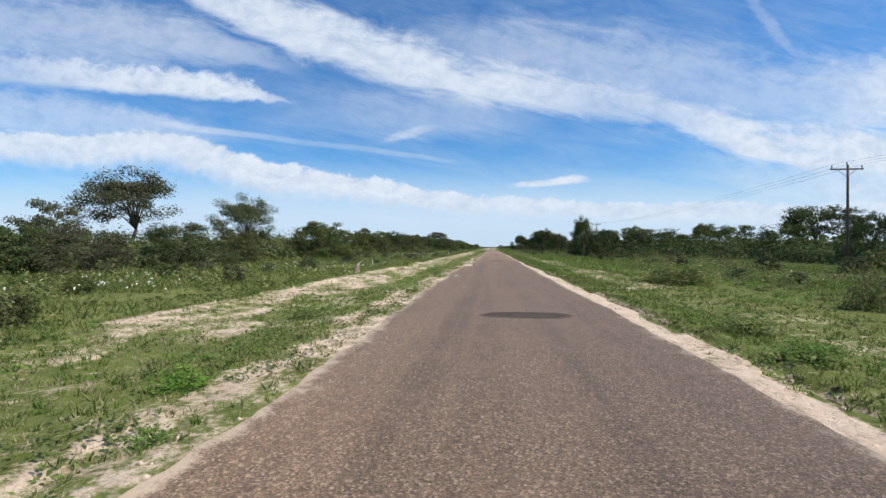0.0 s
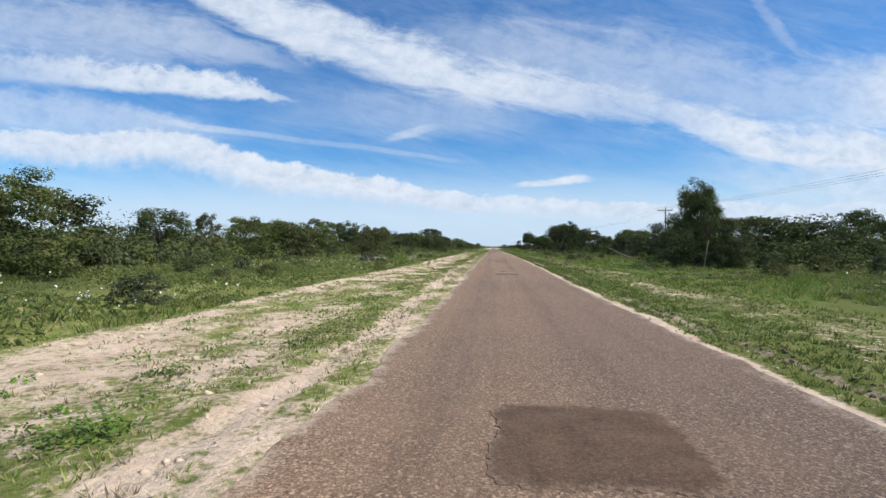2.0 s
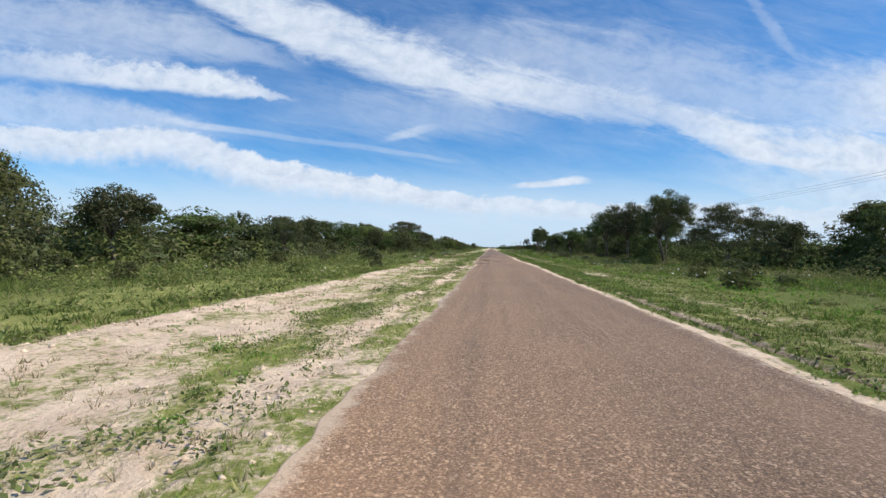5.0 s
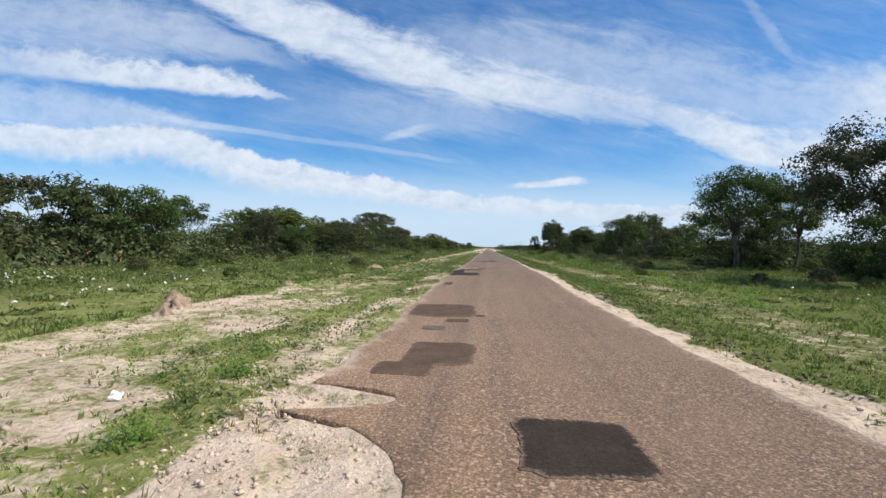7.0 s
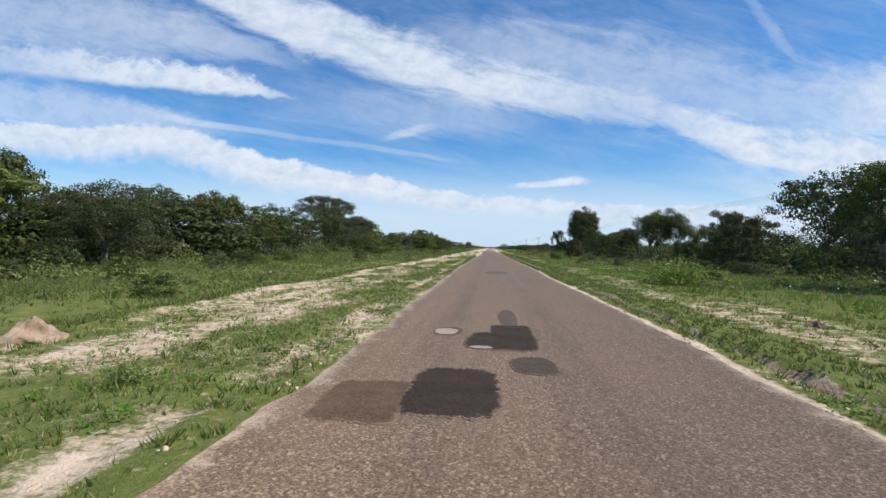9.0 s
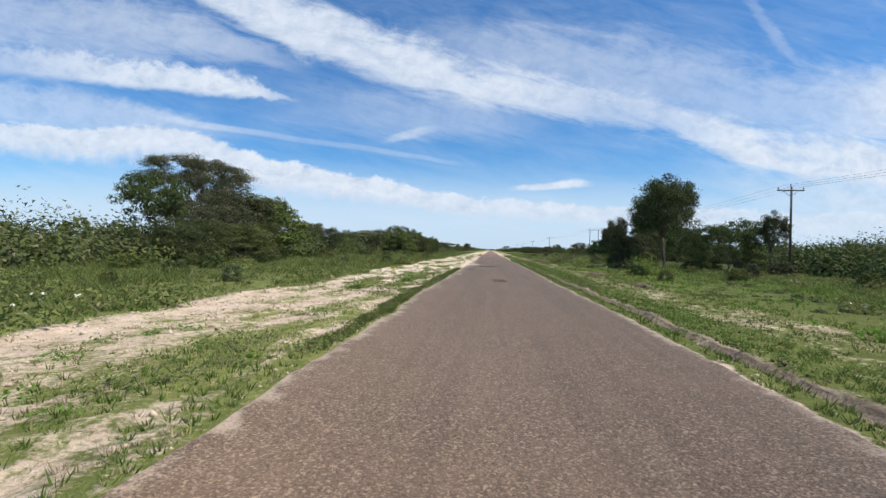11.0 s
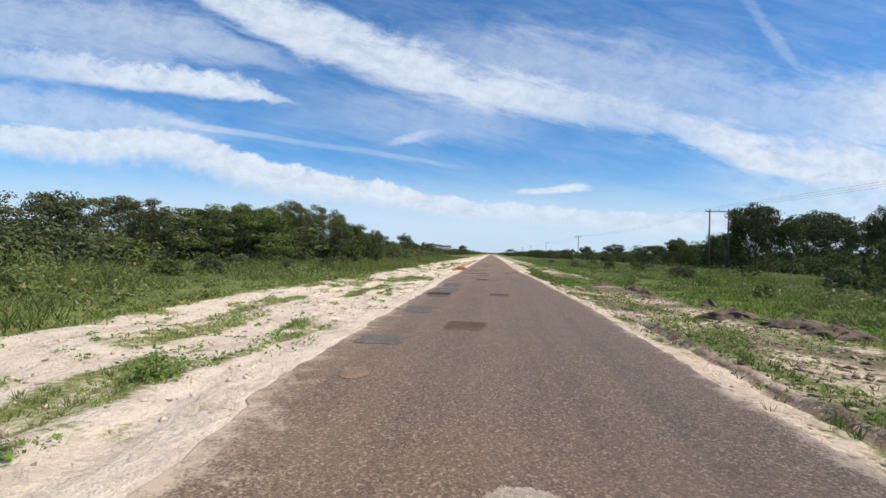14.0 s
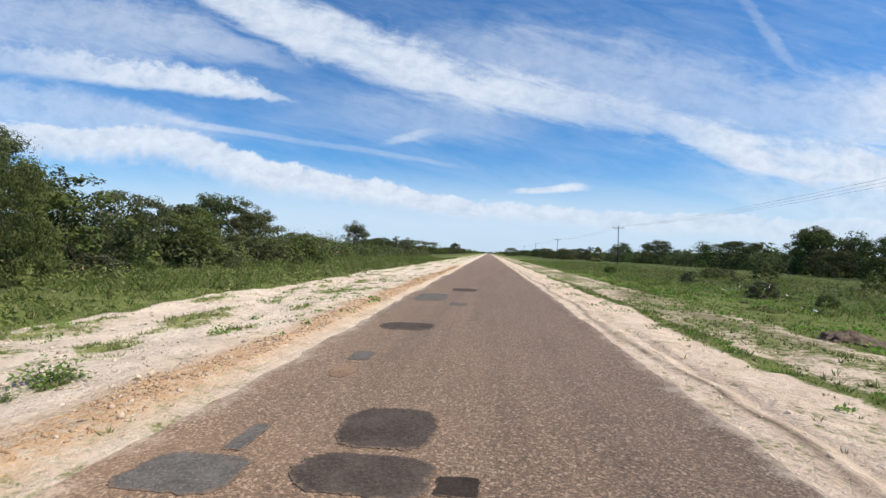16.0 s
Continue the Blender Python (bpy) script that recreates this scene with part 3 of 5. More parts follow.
side_d = np.concatenate([[0.0, 0.1, 0.22, 0.34, 0.45, 0.54, 0.62, 0.7, 0.78, 0.86, 0.95, 1.06, 1.18, 1.32, 1.48], np.arange(1.66, 6.8, 0.2), np.arange(6.9, 9.6, 0.34), spread(9.9, 2500, 0.6, 1.24)])
ys = np.concatenate([-np.array(spread(8, 900, 2, 1.5))[::-1], np.arange(-7.0, 452.0, 0.44), np.array(spread(452.5, 4200, 0.8, 1.07))])


def ground_mesh():
    """The land, with its columns laid along both edges of the road."""
    lo, hi = left_edge(ys)[:, None], right_edge(ys)[:, None]
    X = np.concatenate([lo - side_d[None, ::-1], lo + 0.5, (lo + hi) / 2, hi - 0.5, hi + side_d[None, :]], 1)
    Y = np.repeat(ys[:, None], X.shape[1], 1)
    Z = np.where(Y < 700, land(X, Y), -0.2)
    n, m = X.shape
    k = np.arange(n * m).reshape(n, m)
    faces = np.stack([k[:-1, :-1], k[:-1, 1:], k[1:, 1:], k[1:, :-1]], -1).reshape(-1, 4)
    return mesh_of("ground", np.stack([X, Y, Z], -1).reshape(-1, 3), faces, GROUND, True), X.ravel(), Y.ravel()


data, gx, gy = ground_mesh()
set_values(data, "sand", sandiness(gx, gy))
set_values(data, "white", smooth(gy, 300, 318) * (gx < 0))
strip = left_edge(gy) - gx
# right verge turf darkened for its backlit look, left stretches only greener
set_values(data, "lush_or_shaded", np.maximum(np.maximum(smooth(gx, 2, 3), 0.75 * (smooth(gy, 206, 214) * (1 - smooth(gy, 285, 300)) + 1 - smooth(gy, 14, 30))), smooth(gy, 296, 306) * (1 - smooth(gy, 326, 332)) * (1 - smooth(strip, 0.45, 0.7)) * (strip > 0)))
set_values(data, "wood", np.maximum(smooth(-gx + 3 * vnoise(gx, gy, 6, 91) - 3 * (1 - smooth(gy, 285, 305)), 9.5, 20), smooth(gx + 3 * vnoise(gx, gy, 6, 92), 10, 20)))
heap = np.exp(-((left_edge(gy) - gx - 0.8) / 0.55) ** 2) * smooth(gy, 414.5, 417.5) * (1 - smooth(gy, 470, 500))
set_values(data, "rust", np.clip(heap * 1.2, 0, 1))
side = gx - right_edge(gy)
# dark soil in the furrow with its crack's shade put in, then dug ground
turned_or_shaded = furrow(gy) * np.exp(-((side - 0.78) / 0.1) ** 2) + smooth(vnoise(gx, gy * 0.7, 1.1, 94), 0.38, 0.62) * smooth(gy, 366, 374) * (1 - smooth(gy, 402, 410)) * smooth(side, 0.5, 0.9) * (1 - smooth(side, 5.0, 6.0))
turned_or_shaded = turned_or_shaded + 0.9 * smooth(gy, 100, 106) * (1 - smooth(gy, 142, 150)) * smooth(side, 2.2, 2.8) + 0.8 * np.exp(-((side - 4.2) / 1.0) ** 2) * smooth(vnoise(gx, gy, 3.0, 93), 0.35, 0.6)
# a groove drawn only as a dark line, its shade in the soil colour
turned_or_shaded = turned_or_shaded + smooth(gy, 421, 425) * np.exp(-((side - 0.36 - 0.1 * np.sin(gy * 0.6)) / 0.07) ** 2)
set_values(data, "dug", np.clip(turned_or_shaded, 0, 1) * (gx > 0))
ground = tagged(new("ground", data), "sandy verge with patchy green grass and bare soil", "ground", kind="structure")


def road_mesh():
    rows = np.concatenate([np.arange(-90, -30, 1.0), np.arange(-30, 460, 0.16), np.array(spread(460, 1700, 0.5, 1.02))])
    left, right = left_edge(rows), right_edge(rows)
    cols = np.concatenate([[0.0, 0.0], np.linspace(0.0, 1.0, 19), [1.0, 1.0]])
    X = left[:, None] + (right - left)[:, None] * cols[None, :]
    X[:, 0] -= 0.012
    X[:, -1] += 0.012
    X[:, 2] += 0.03
    X[:, -3] -= 0.03
    Y = np.repeat(rows[:, None], len(cols), 1)
    crown = 0.012 * (fbm(X, Y, 2.5, 101) - 0.5)
    Z = crown - 0.004
    Z[:, 0] = Z[:, -1] = -0.16
    Z[:, 1] -= 0.012
    Z[:, -2] -= 0.012
    n, m = X.shape
    k = np.arange(n * m).reshape(n, m)
    faces = np.stack([k[:-1, :-1], k[:-1, 1:], k[1:, 1:], k[1:, :-1]], -1).reshape(-1, 4)
    data = mesh_of("road", np.stack([X, Y, Z], -1).reshape(-1, 3), faces, ROAD)
    dl, dr = X - left[:, None], right[:, None] - X
    bare = smooth(Y, 294, 310)
    dust = (0.75 - 0.12 * bare) * np.exp(-dl / (0.2 + 0.24 * bare * (1 - 0.6 * smooth(Y, 372, 392)))) + 0.65 * np.exp(-dr / 0.16)
    dust = dust * (0.4 + 1.1 * fbm(X, Y, 2.0, 111)) + 0.75 * smooth(Y, 335, 341) * (1 - smooth(Y, 362, 372)) * (1 - smooth(dl * np.interp(Y, [350, 358], [1.0, 1.7]) + 1.1 * (fbm(X, Y, 1.6, 121) - 0.5), 0.5, 1.2))
    for centre, half, depth in BITES[:4]:
        dust = dust * (1 - 0.85 * (bump(Y, centre, half + 0.3) > 0) * (dl < 1.2))
    for off in (-0.45, 0.45):
        dust = dust + 0.22 * np.exp(-((X - off) / 0.12) ** 2) * smooth(Y, 345, 375) * vnoise(X * 0, Y, 7.0, 131)
    set_values(data, "pale", (np.interp(Y, [15, 45, 60, 90, 200, 222, 240, 300, 330, 365, 400, 415, 500, 700], [0.3, 0.4, 0.6, 1.0, 1.0, 0.8, 0.35, 0.2, 0.05, 0.1, 0.3, 0.55, 0.6, 0.8]) * (0.6 + 0.8 * fbm(X, Y, 6.0, 171))).ravel())
    worn = np.exp(-((X + 1.05) / 0.22) ** 2) + 0.45 * np.exp(-((X - 0.85) / 0.25) ** 2)
    set_values(data, "track", (worn * (1 - 0.65 * smooth(Y, 200, 330))).ravel())
    set_values(data, "dust", np.clip(dust, 0, 1).ravel())
    return data


road = tagged(new("road", road_mesh()), "worn brown chip-seal road with ragged broken edges", "road", kind="structure")
road_rng = np.random.default_rng(5)


def patch(x, y, width, length, kind, lift=0.0):
    """A repair or stain on the road with an uneven outline."""
    n = 150
    seed = int(road_rng.integers(1, 9999))
    verts = []
    power = road_rng.uniform(4.0, 9.0) if kind in ("black", "brown", "grey", "worn") else 3.0 if kind == "dark" else 2.2
    skew = road_rng.uniform(-0.05, 0.05)
    for ring, z in ((1.01, -0.004), (1.0, 0.004), (0.93, 0.006), (0.8, 0.0075)):
        z += lift
        for i in range(n):
            a = 2 * math.pi * i / n
            c, s = math.cos(a), math.sin(a)
            r = (abs(c) ** power + abs(s) ** power) ** (-1 / power)
            wob = 1 + 0.11 * (noise.noise((c * 1.6 + seed, s * 1.6, 0.3)) + 0.55 * noise.noise((c * 6 + seed, s * 6, 4.0)) + 0.6 * noise.noise((c * 15 + seed, s * 15, 9.0)) + 0.2 * noise.noise((c * 34 + seed, s * 34, 5.0)))
            verts.append((x + (r * c * wob + skew * s) * width / 2 * ring, y + r * s * wob * length / 2 * ring, z))
    faces = []
    for k in range(3):
        for i in range(n):
            a, b = k * n + i, k * n + (i + 1) % n
            faces.append((a, b, b + n, a + n))
    verts.append((x, y, 0.008 + lift))
    faces += [(3 * n + i, 3 * n + (i + 1) % n, 4 * n) for i in range(n)]
    name, text = {"black": ("road_patch", "fresh black asphalt patch"), "dark": ("road_patch", "dark asphalt patch or painted dark pothole inside"), "grey": ("road_patch", "worn grey asphalt patch"), "worn": ("road_patch", "faded asphalt patch"), "brown": ("road_patch", "dusty brown asphalt patch"),
                  "stain": ("road_stain", "dark oily stain or painted pothole rim shade"), "orange": ("road_stain", "orange laterite smear"), "dust": ("pothole", "shallow pothole filled with pale sand")}[kind]
    data = mesh_of(name, verts, faces, PATCHES[kind])
    set_values(data, "rim", [0.0] * n + [0.0] * n + [0.3] * n + [0.8] * n + [1.0])
    part(name, data, road, text)


patch(0.49, 11.63, 2.15, 1.06, "dark")
patch(-1.49, 184.66, 0.99, 1.44, "grey")
patch(-1.59, 183.63, 0.43, 0.49, "brown")
patch(-1.80, 185.32, 0.55, 0.57, "grey")
patch(0.28, 191.26, 1.02, 1.15, "black")
patch(-1.18, 194.52, 1.05, 1.58, "brown")
patch(-1.59, 193.51, 0.77, 0.67, "brown")
patch(-1.56, 196.75, 0.42, 0.43, "grey")
patch(-1.58, 199.45, 1.56, 2.33, "brown")
patch(-0.65, 198.61, 0.26, 0.30, "stain")
patch(-2.2, 208.46, 0.34, 1.7, "brown")
patch(-1.71, 221.88, 1.49, 1.45, "black")
patch(-0.90, 224.69, 0.58, 0.67, "stain")
patch(0.02, 224.51, 0.76, 0.68, "worn")
patch(-0.91, 223.96, 0.64, 0.51, "stain")
patch(-1.79, 232.57, 0.30, 0.32, "stain")
patch(-2.24, 234.31, 0.52, 0.74, "worn")
patch(-0.77, 243.44, 1.08, 1.85, "black")
patch(-1.68, 242.95, 0.88, 1.34, "brown")
patch(-0.14, 246.4, 1.22, 1.6, "black")
patch(0.06, 247.4, 0.81, 1.4, "black")
patch(0.25, 244.7, 0.62, 1.0, "dark")
patch(0.23, 313.71, 0.72, 0.83, "brown")
patch(-1.89, 329.36, 0.91, 1.36, "grey")
patch(-1.91, 327.81, 0.69, 0.89, "grey")
patch(-0.66, 335.12, 1.65, 1.34, "black")
patch(0.21, 337.72, 1.07, 1.16, "black")
patch(0.61, 338.30, 1.07, 0.98, "brown")
patch(-1.70, 348.38, 0.97, 1.24, "black")
patch(-1.94, 351.66, 0.89, 1.77, "grey")
patch(-1.95, 352.25, 1.17, 1.64, "grey")
patch(-1.97, 355.68, 0.88, 1.82, "dark")
patch(-1.70, 362.38, 0.78, 1.00, "grey")
patch(-1.28, 362.95, 0.49, 0.31, "dark")
patch(-0.20, 371.94, 1.22, 1.44, "black")
patch(-0.58, 380.59, 0.87, 1.21, "brown")
patch(-2.02, 378.51, 0.82, 0.87, "grey")
patch(-1.78, 376.03, 0.35, 0.51, "orange")
patch(-2.01, 383.30, 0.75, 1.50, "grey")
patch(-2.04, 388.49, 0.96, 1.07, "black")
patch(-1.93, 390.45, 0.97, 2.43, "grey")
patch(-1.99, 387.61, 0.64, 0.53, "grey")
patch(-1.94, 393.70, 0.76, 2.68, "grey")
patch(0.28, 388.94, 0.74, 0.94, "brown")
patch(-0.55, 399.43, 0.76, 1.00, "black")
patch(-1.19, 402.37, 0.23, 0.23, "stain")
patch(-0.86, 405.12, 0.37, 0.72, "stain")
patch(-0.32, 405.44, 0.46, 0.56, "grey")
patch(-0.76, 408.50, 0.94, 1.30, "brown")
patch(-1.85, 408.31, 1.06, 1.42, "grey")
patch(-1.86, 409.68, 0.76, 0.98, "orange")
patch(0.10, 411.62, 0.18, 0.46, "black")
patch(1.45, 411.16, 0.60, 1.11, "dark")
patch(2.09, 413.81, 0.69, 1.84, "grey")
patch(-1.66, 413.63, 1.20, 1.30, "dark")
patch(-0.69, 416.90, 0.94, 1.04, "dark")
patch(0.20, 56.87, 1.62, 1.69, "brown")
patch(0.26, 81.68, 1.21, 1.42, "grey")
patch(0.05, 84.97, 0.45, 0.2, "stain")
patch(0.37, 105.51, 1.48, 1.10, "dark")
patch(0.52, 113.43, 1.24, 1.44, "dark")
patch(-1.61, 181.32, 0.35, 0.49, "brown")
patch(0.40, 177.48, 0.26, 0.24, "black")
patch(-1.13, 197.78, 0.49, 0.41, "brown")
patch(-1.53, 229.51, 0.72, 0.83, "worn")
patch(0.15, 269.32, 1.31, 2.84, "grey")
patch(0.14, 314.80, 0.67, 0.86, "brown")
patch(-1.39, 346.08, 0.48, 0.85, "grey")
patch(-1.92, 346.25, 0.23, 0.28, "grey")
patch(-1.98, 345.03, 0.92, 0.38, "grey")
patch(0.42, 362.13, 0.66, 0.94, "grey")
patch(-1.25, 363.58, 0.44, 0.26, "dark")
patch(-1.73, 418.66, 0.41, 0.90, "grey")
patch(-1.91, 420.64, 0.49, 0.87, "grey")
patch(-0.69, 430.51, 0.87, 1.00, "dark")
patch(-0.69, 429.56, 1.01, 0.66, "dark")
patch(-0.01, 429.47, 0.31, 0.29, "black")
patch(-1.92, 429.39, 0.79, 0.59, "grey")
patch(-1.81, 430.07, 0.16, 0.59, "grey")
patch(-1.52, 436.30, 1.15, 0.98, "dark")
patch(-1.70, 433.29, 0.32, 0.60, "grey")
patch(-1.70, 432.37, 0.32, 0.66, "orange")
patch(-0.81, 446.66, 1.05, 1.53, "dark")
patch(-0.75, 441.00, 0.51, 0.80, "grey")
patch(-1.81, 443.00, 1.04, 2.48, "grey")
def dust_trail(points, half):
    """A ribbon of pale dust that tyres dragged across the road."""
    verts, faces = [], []
    for i, (x, y) in enumerate(points):
        left, right = (half * max(0.25, 0.9 + 0.8 * noise.noise((i * 0.25, s, 0.0)) + 0.6 * noise.noise((i * 0.9, s, 3.0))) for s in (2.0, 8.0))
        verts += [(x - left, y, 0.0025), (x, y, 0.0045), (x + right, y, 0.0025)]
    for i in range(len(points) - 1):
        for s in (0, 1):
            faces.append((3 * i + s, 3 * i + s + 1, 3 * i + s + 4, 3 * i + s + 3))
    data = mesh_of("dust_trail", verts, faces, PATCHES["trail"])
    set_values(data, "rim", [0.12, 0.5, 0.12] * len(points))
    part("dust_trail", data, road, "pale dragged dust trail")


dust_trail([(float(np.interp(y, [407, 415.4, 417.7, 421.5, 424, 427.3], [0.12, 0.17, 0.27, 0.8, 1.4, 2.43])), y) for y in np.arange(407, 427.4, 0.2)], 0.09)
# potholes: rim shadow painted as a flat dark disc, pale gravel washed over it
patch(-1.13, 247.2, 0.52, 0.84, "stain", 0.004)
patch(-1.17, 247.1, 0.44, 0.68, "dust", 0.008)
patch(-0.5, 245.75, 0.36, 0.22, "dust", 0.008)
patch(0.2, 372.95, 0.6, 0.7, "dust", 0.004)
# shaded inside of this hole, put in as a flat dark disc
patch(0.14, 372.85, 0.34, 0.4, "dark", 0.008)
# damp streaks drawn out by tyres
patch(0.05, 249.2, 0.42, 2.8, "stain")
# the long fresh repair along the left edge
patch(-1.86, 216.5, 1.75, 3.3, "black")
patch(-2.42, 219.6, 0.75, 3.6, "black")


# ---- trees ----
def clump_leaves(rng, centres, radii, squash, count, size):
    """Small pointed leaves in clumps."""
    pts, ways = [], []
    for c, r in zip(centres, radii):
        d = rng.normal(size=(count, 3))
        d /= np.linalg.norm(d, axis=1)[:, None]
        d *= (rng.uniform(0.15, 1.0, count) ** 0.45)[:, None] * r
        d *= np.where(rng.uniform(size=count) < 0.12, 1.35, 1.0)[:, None]
        d[:, 2] *= squash
        pts.append(np.asarray(c) + d)
        ways.append(d)
    return leaf_points(rng, np.concatenate(pts), size, np.concatenate(ways), 0.38)


def crown_places(rng, kind, h, w, more=1.0):
    """Centres and radii of the clumps of a crown."""
    places, radii = [], []
    lobes = rng.normal(size=(7, 3))
    lobes /= np.linalg.norm(lobes, axis=1)[:, None]
    reach_of = rng.uniform(0.62, 1.08, 7)

    def reach(d):
        return float(reach_of[np.argmax(lobes @ d)])

    for _ in range(int(more * {"tall": 66, "umbrella": 62, "round": 66}[kind])):
        d = rng.normal(size=3)
        d /= np.linalg.norm(d)
        far = reach(d)
        if kind == "tall":
            if d[2] < -0.55:
                d[2] *= -1
            f = rng.uniform(0.3, 1.0) ** 0.6 * (0.4 + 0.6 * far)
            places.append((d[0] * w * 0.45 * f, d[1] * w * 0.45 * f, h * 0.58 + d[2] * h * 0.39 * f))
            radii.append(w * rng.uniform(0.075, 0.135))
        elif kind == "umbrella":
            a, f = rng.uniform(0, 2 * math.pi), rng.uniform(0, 1) ** 0.5
            tier = rng.choice([0.93, 0.8, 0.66, 0.5, 0.34], p=[0.26, 0.26, 0.2, 0.16, 0.12])
            r = w * 0.47 * f * far * (0.85 if tier > 0.9 else 1.0)
            places.append((math.cos(a) * r, math.sin(a) * r, h * (tier - 0.14 * f * f + rng.uniform(-0.07, 0.05))))
            radii.append(w * rng.uniform(0.085, 0.15))
        else:
            z = 0.08 + 0.86 * rng.uniform(0, 1)
            r = math.sqrt(max(0.04, 1 - ((z - 0.36) / 0.66) ** 2)) * 0.47 * (0.55 + 0.45 * far)
            f = rng.uniform(0.4, 1.0) ** 0.6
            a = rng.uniform(0, 2 * math.pi)
            places.append((math.cos(a) * w * r * f, math.sin(a) * w * r * f, h * (z - 0.04) * (0.75 + 0.28 * far)))
            radii.append(w * rng.uniform(0.075, 0.14))
    return places, [r / more ** 0.4 for r in radii]


def build_tree(kind, seed, h, w, mat, leaves, size, more=1.0):
    rng = np.random.default_rng(seed)
    places, radii = crown_places(rng, kind, h, w, more)
    squash = {"tall": 0.7, "umbrella": 0.42, "round": 0.65}[kind]
    root = tagged(new("tree" if kind != "round" else "bush_tree"), "", "tree")
    pieces = []
    stems = {"tall": 1, "umbrella": 2, "round": 3}[kind]
    fork = {"tall": 0.33, "umbrella": 0.22, "round": 0.12}[kind] * h
    thick = {"tall": 0.017, "umbrella": 0.014, "round": 0.011}[kind] * h
    for s in range(stems):
        a = rng.uniform(0, 6.28)
        lean = rng.uniform(0.02, 0.10) * h
        foot = (0.12 * s * math.cos(a), 0.12 * s * math.sin(a), -0.25)
        top = Vector((math.cos(a) * lean, math.sin(a) * lean, fork))
        mid = Vector(foot).lerp(top, 0.5) + Vector((rng.uniform(-0.12, 0.12), rng.uniform(-0.12, 0.12), 0))
        pieces.append(tube([foot, (foot[0] * 0.9, foot[1] * 0.9, 0.25), mid, top], [thick * 1.5, thick * 1.1, thick, thick * 0.85], 8))
        for i in range(s, len(places), stems):
            if rng.uniform() < (0.3 if kind == "tall" else 0.16):
                end = Vector(places[i])
                bend = top.lerp(end, 0.5) + Vector((rng.uniform(-0.3, 0.3), rng.uniform(-0.3, 0.3), 0.08 * h * (1 if kind != "umbrella" else 0.5)))
                r = thick * rng.uniform(0.3, 0.55)
                pieces.append(tube([top, top.lerp(bend, 0.5) + Vector((0, 0, 0.03 * h)), bend, end], [r, r * 0.8, r * 0.55, r * 0.2], 4))
    part("trunk", mesh_of("trunk", *join(pieces), BARK, True), root)
    part("crown", mesh_of("crown", *clump_leaves(rng, places, radii, squash, leaves, size), mat), root)
    return root


MODELS = {"tall": [], "umbrella": [], "round": [], "shrub": [], "far_tall": [], "far_umbrella": [], "far_round": []}
SIZES = {}


def model(kind, shape, seed, h, w, mat, leaves, size, label, more=1.0):
    root = build_tree(shape, seed, h, w, mat, leaves, size, more)
    root.name = {"tall": "tree", "umbrella": "acacia_tree", "round": "thicket_tree", "shrub": "shrub", "great": "acacia_tree"}[kind.replace("far_", "")]
    tagged(root, label, "tree" if kind != "shrub" else "shrub")
    root.location = (0, -700 - 15 * len(SIZES), -0.1)
    SIZES[root] = (h, w)
    MODELS[kind].append(root)


for far, share, leaf in (("", 1.0, 0.84), ("far_", 0.36, 1.4)):
    for k, (mat, text) in enumerate([(LEAF_DARK, "leafy dark green savanna tree with a bare trunk"), (LEAF_DARK, "broad dark green tree with open crown"), (LEAF, "green savanna tree with lumpy open crown"), (LEAF_GREY, "greyish thorn tree with thin open crown")]):
        model(far + "tall", "tall", 20 + k, 9.0, 8.0, mat, int(270 * share), 0.085 * leaf, text)
    for k, (mat, text) in enumerate([(LEAF, "green acacia with flat layered crown"), (LEAF_GREY, "grey-green thorn acacia with spreading crown"), (LEAF_DARK, "wide dark green acacia with tiered foliage")]):
        model(far + "umbrella", "umbrella", 40 + k, 7.5, 8.5, mat, int(260 * share), 0.085 * leaf, text)
    for k, (mat, text) in enumerate([(LEAF, "dense green thicket tree leafy to the ground"), (LEAF_DARK, "dark green bushy tree leafy to the ground"), (LEAF, "rounded green thicket tree in dry bushland"), (LEAF_GREY, "grey-green bushy thorn tree in the scrub")]):
        model(far + "round", "round", 60 + k, 6.0, 6.5, mat, int(250 * share), 0.08 * leaf, text)
for k, (mat, text) in enumerate([(LEAF, "low green shrub in tall grass"), (LEAF_DARK, "low dark shrub in the scrub"), (LEAF_GREY, "low grey-green thorn shrub")]):
    model("shrub", "round", 80 + k, 2.2, 3.0, mat, 48, 0.075, text)

MODELS["great"] = []
model("great", "umbrella", 48, 13.6, 17.0, LEAF_GREY, 440, 0.08, "large grey-green thorn acacia with layered feathery crown", 2.6)
model("great", "round", 67, 9.8, 9.4, LEAF_GREY, 380, 0.06, "dense dark grey-green tree leafy to the ground", 1.8)
plant_rng = random.Random(11)
used = {}


def plant(kind, x, y, height, width, which=None, near=False):
    """One tree of a kind at a place, of that height and crown width."""
    far = "far_" if kind != "shrub" and not near and (abs(x) > 28.5 or y > 450) else ""
    roots = MODELS[far + kind]
    root = roots[plant_rng.randrange(len(roots)) if which is None else which]
    # right-hand trees mostly take dark leaves, colour standing in for their shaded side
    if x > 0 and which is None and kind != "shrub" and plant_rng.random() < 0.65:
        root = roots[{"tall": plant_rng.randrange(2), "umbrella": 2, "round": 1}[kind]]
    # this left stretch is darkened by leaf colour for its dimmer light
    if x < 0 and 165 < y < 305 and which is None and kind != "shrub" and plant_rng.random() < 0.7:
        root = roots[{"tall": plant_rng.randrange(2), "umbrella": 2, "round": 1}[kind]]
    h, w = SIZES[root]
    turn = pose(x, y, float(land(x, y)) - 0.05 if y < 700 else -0.2, 0, 0, plant_rng.uniform(0, 360))
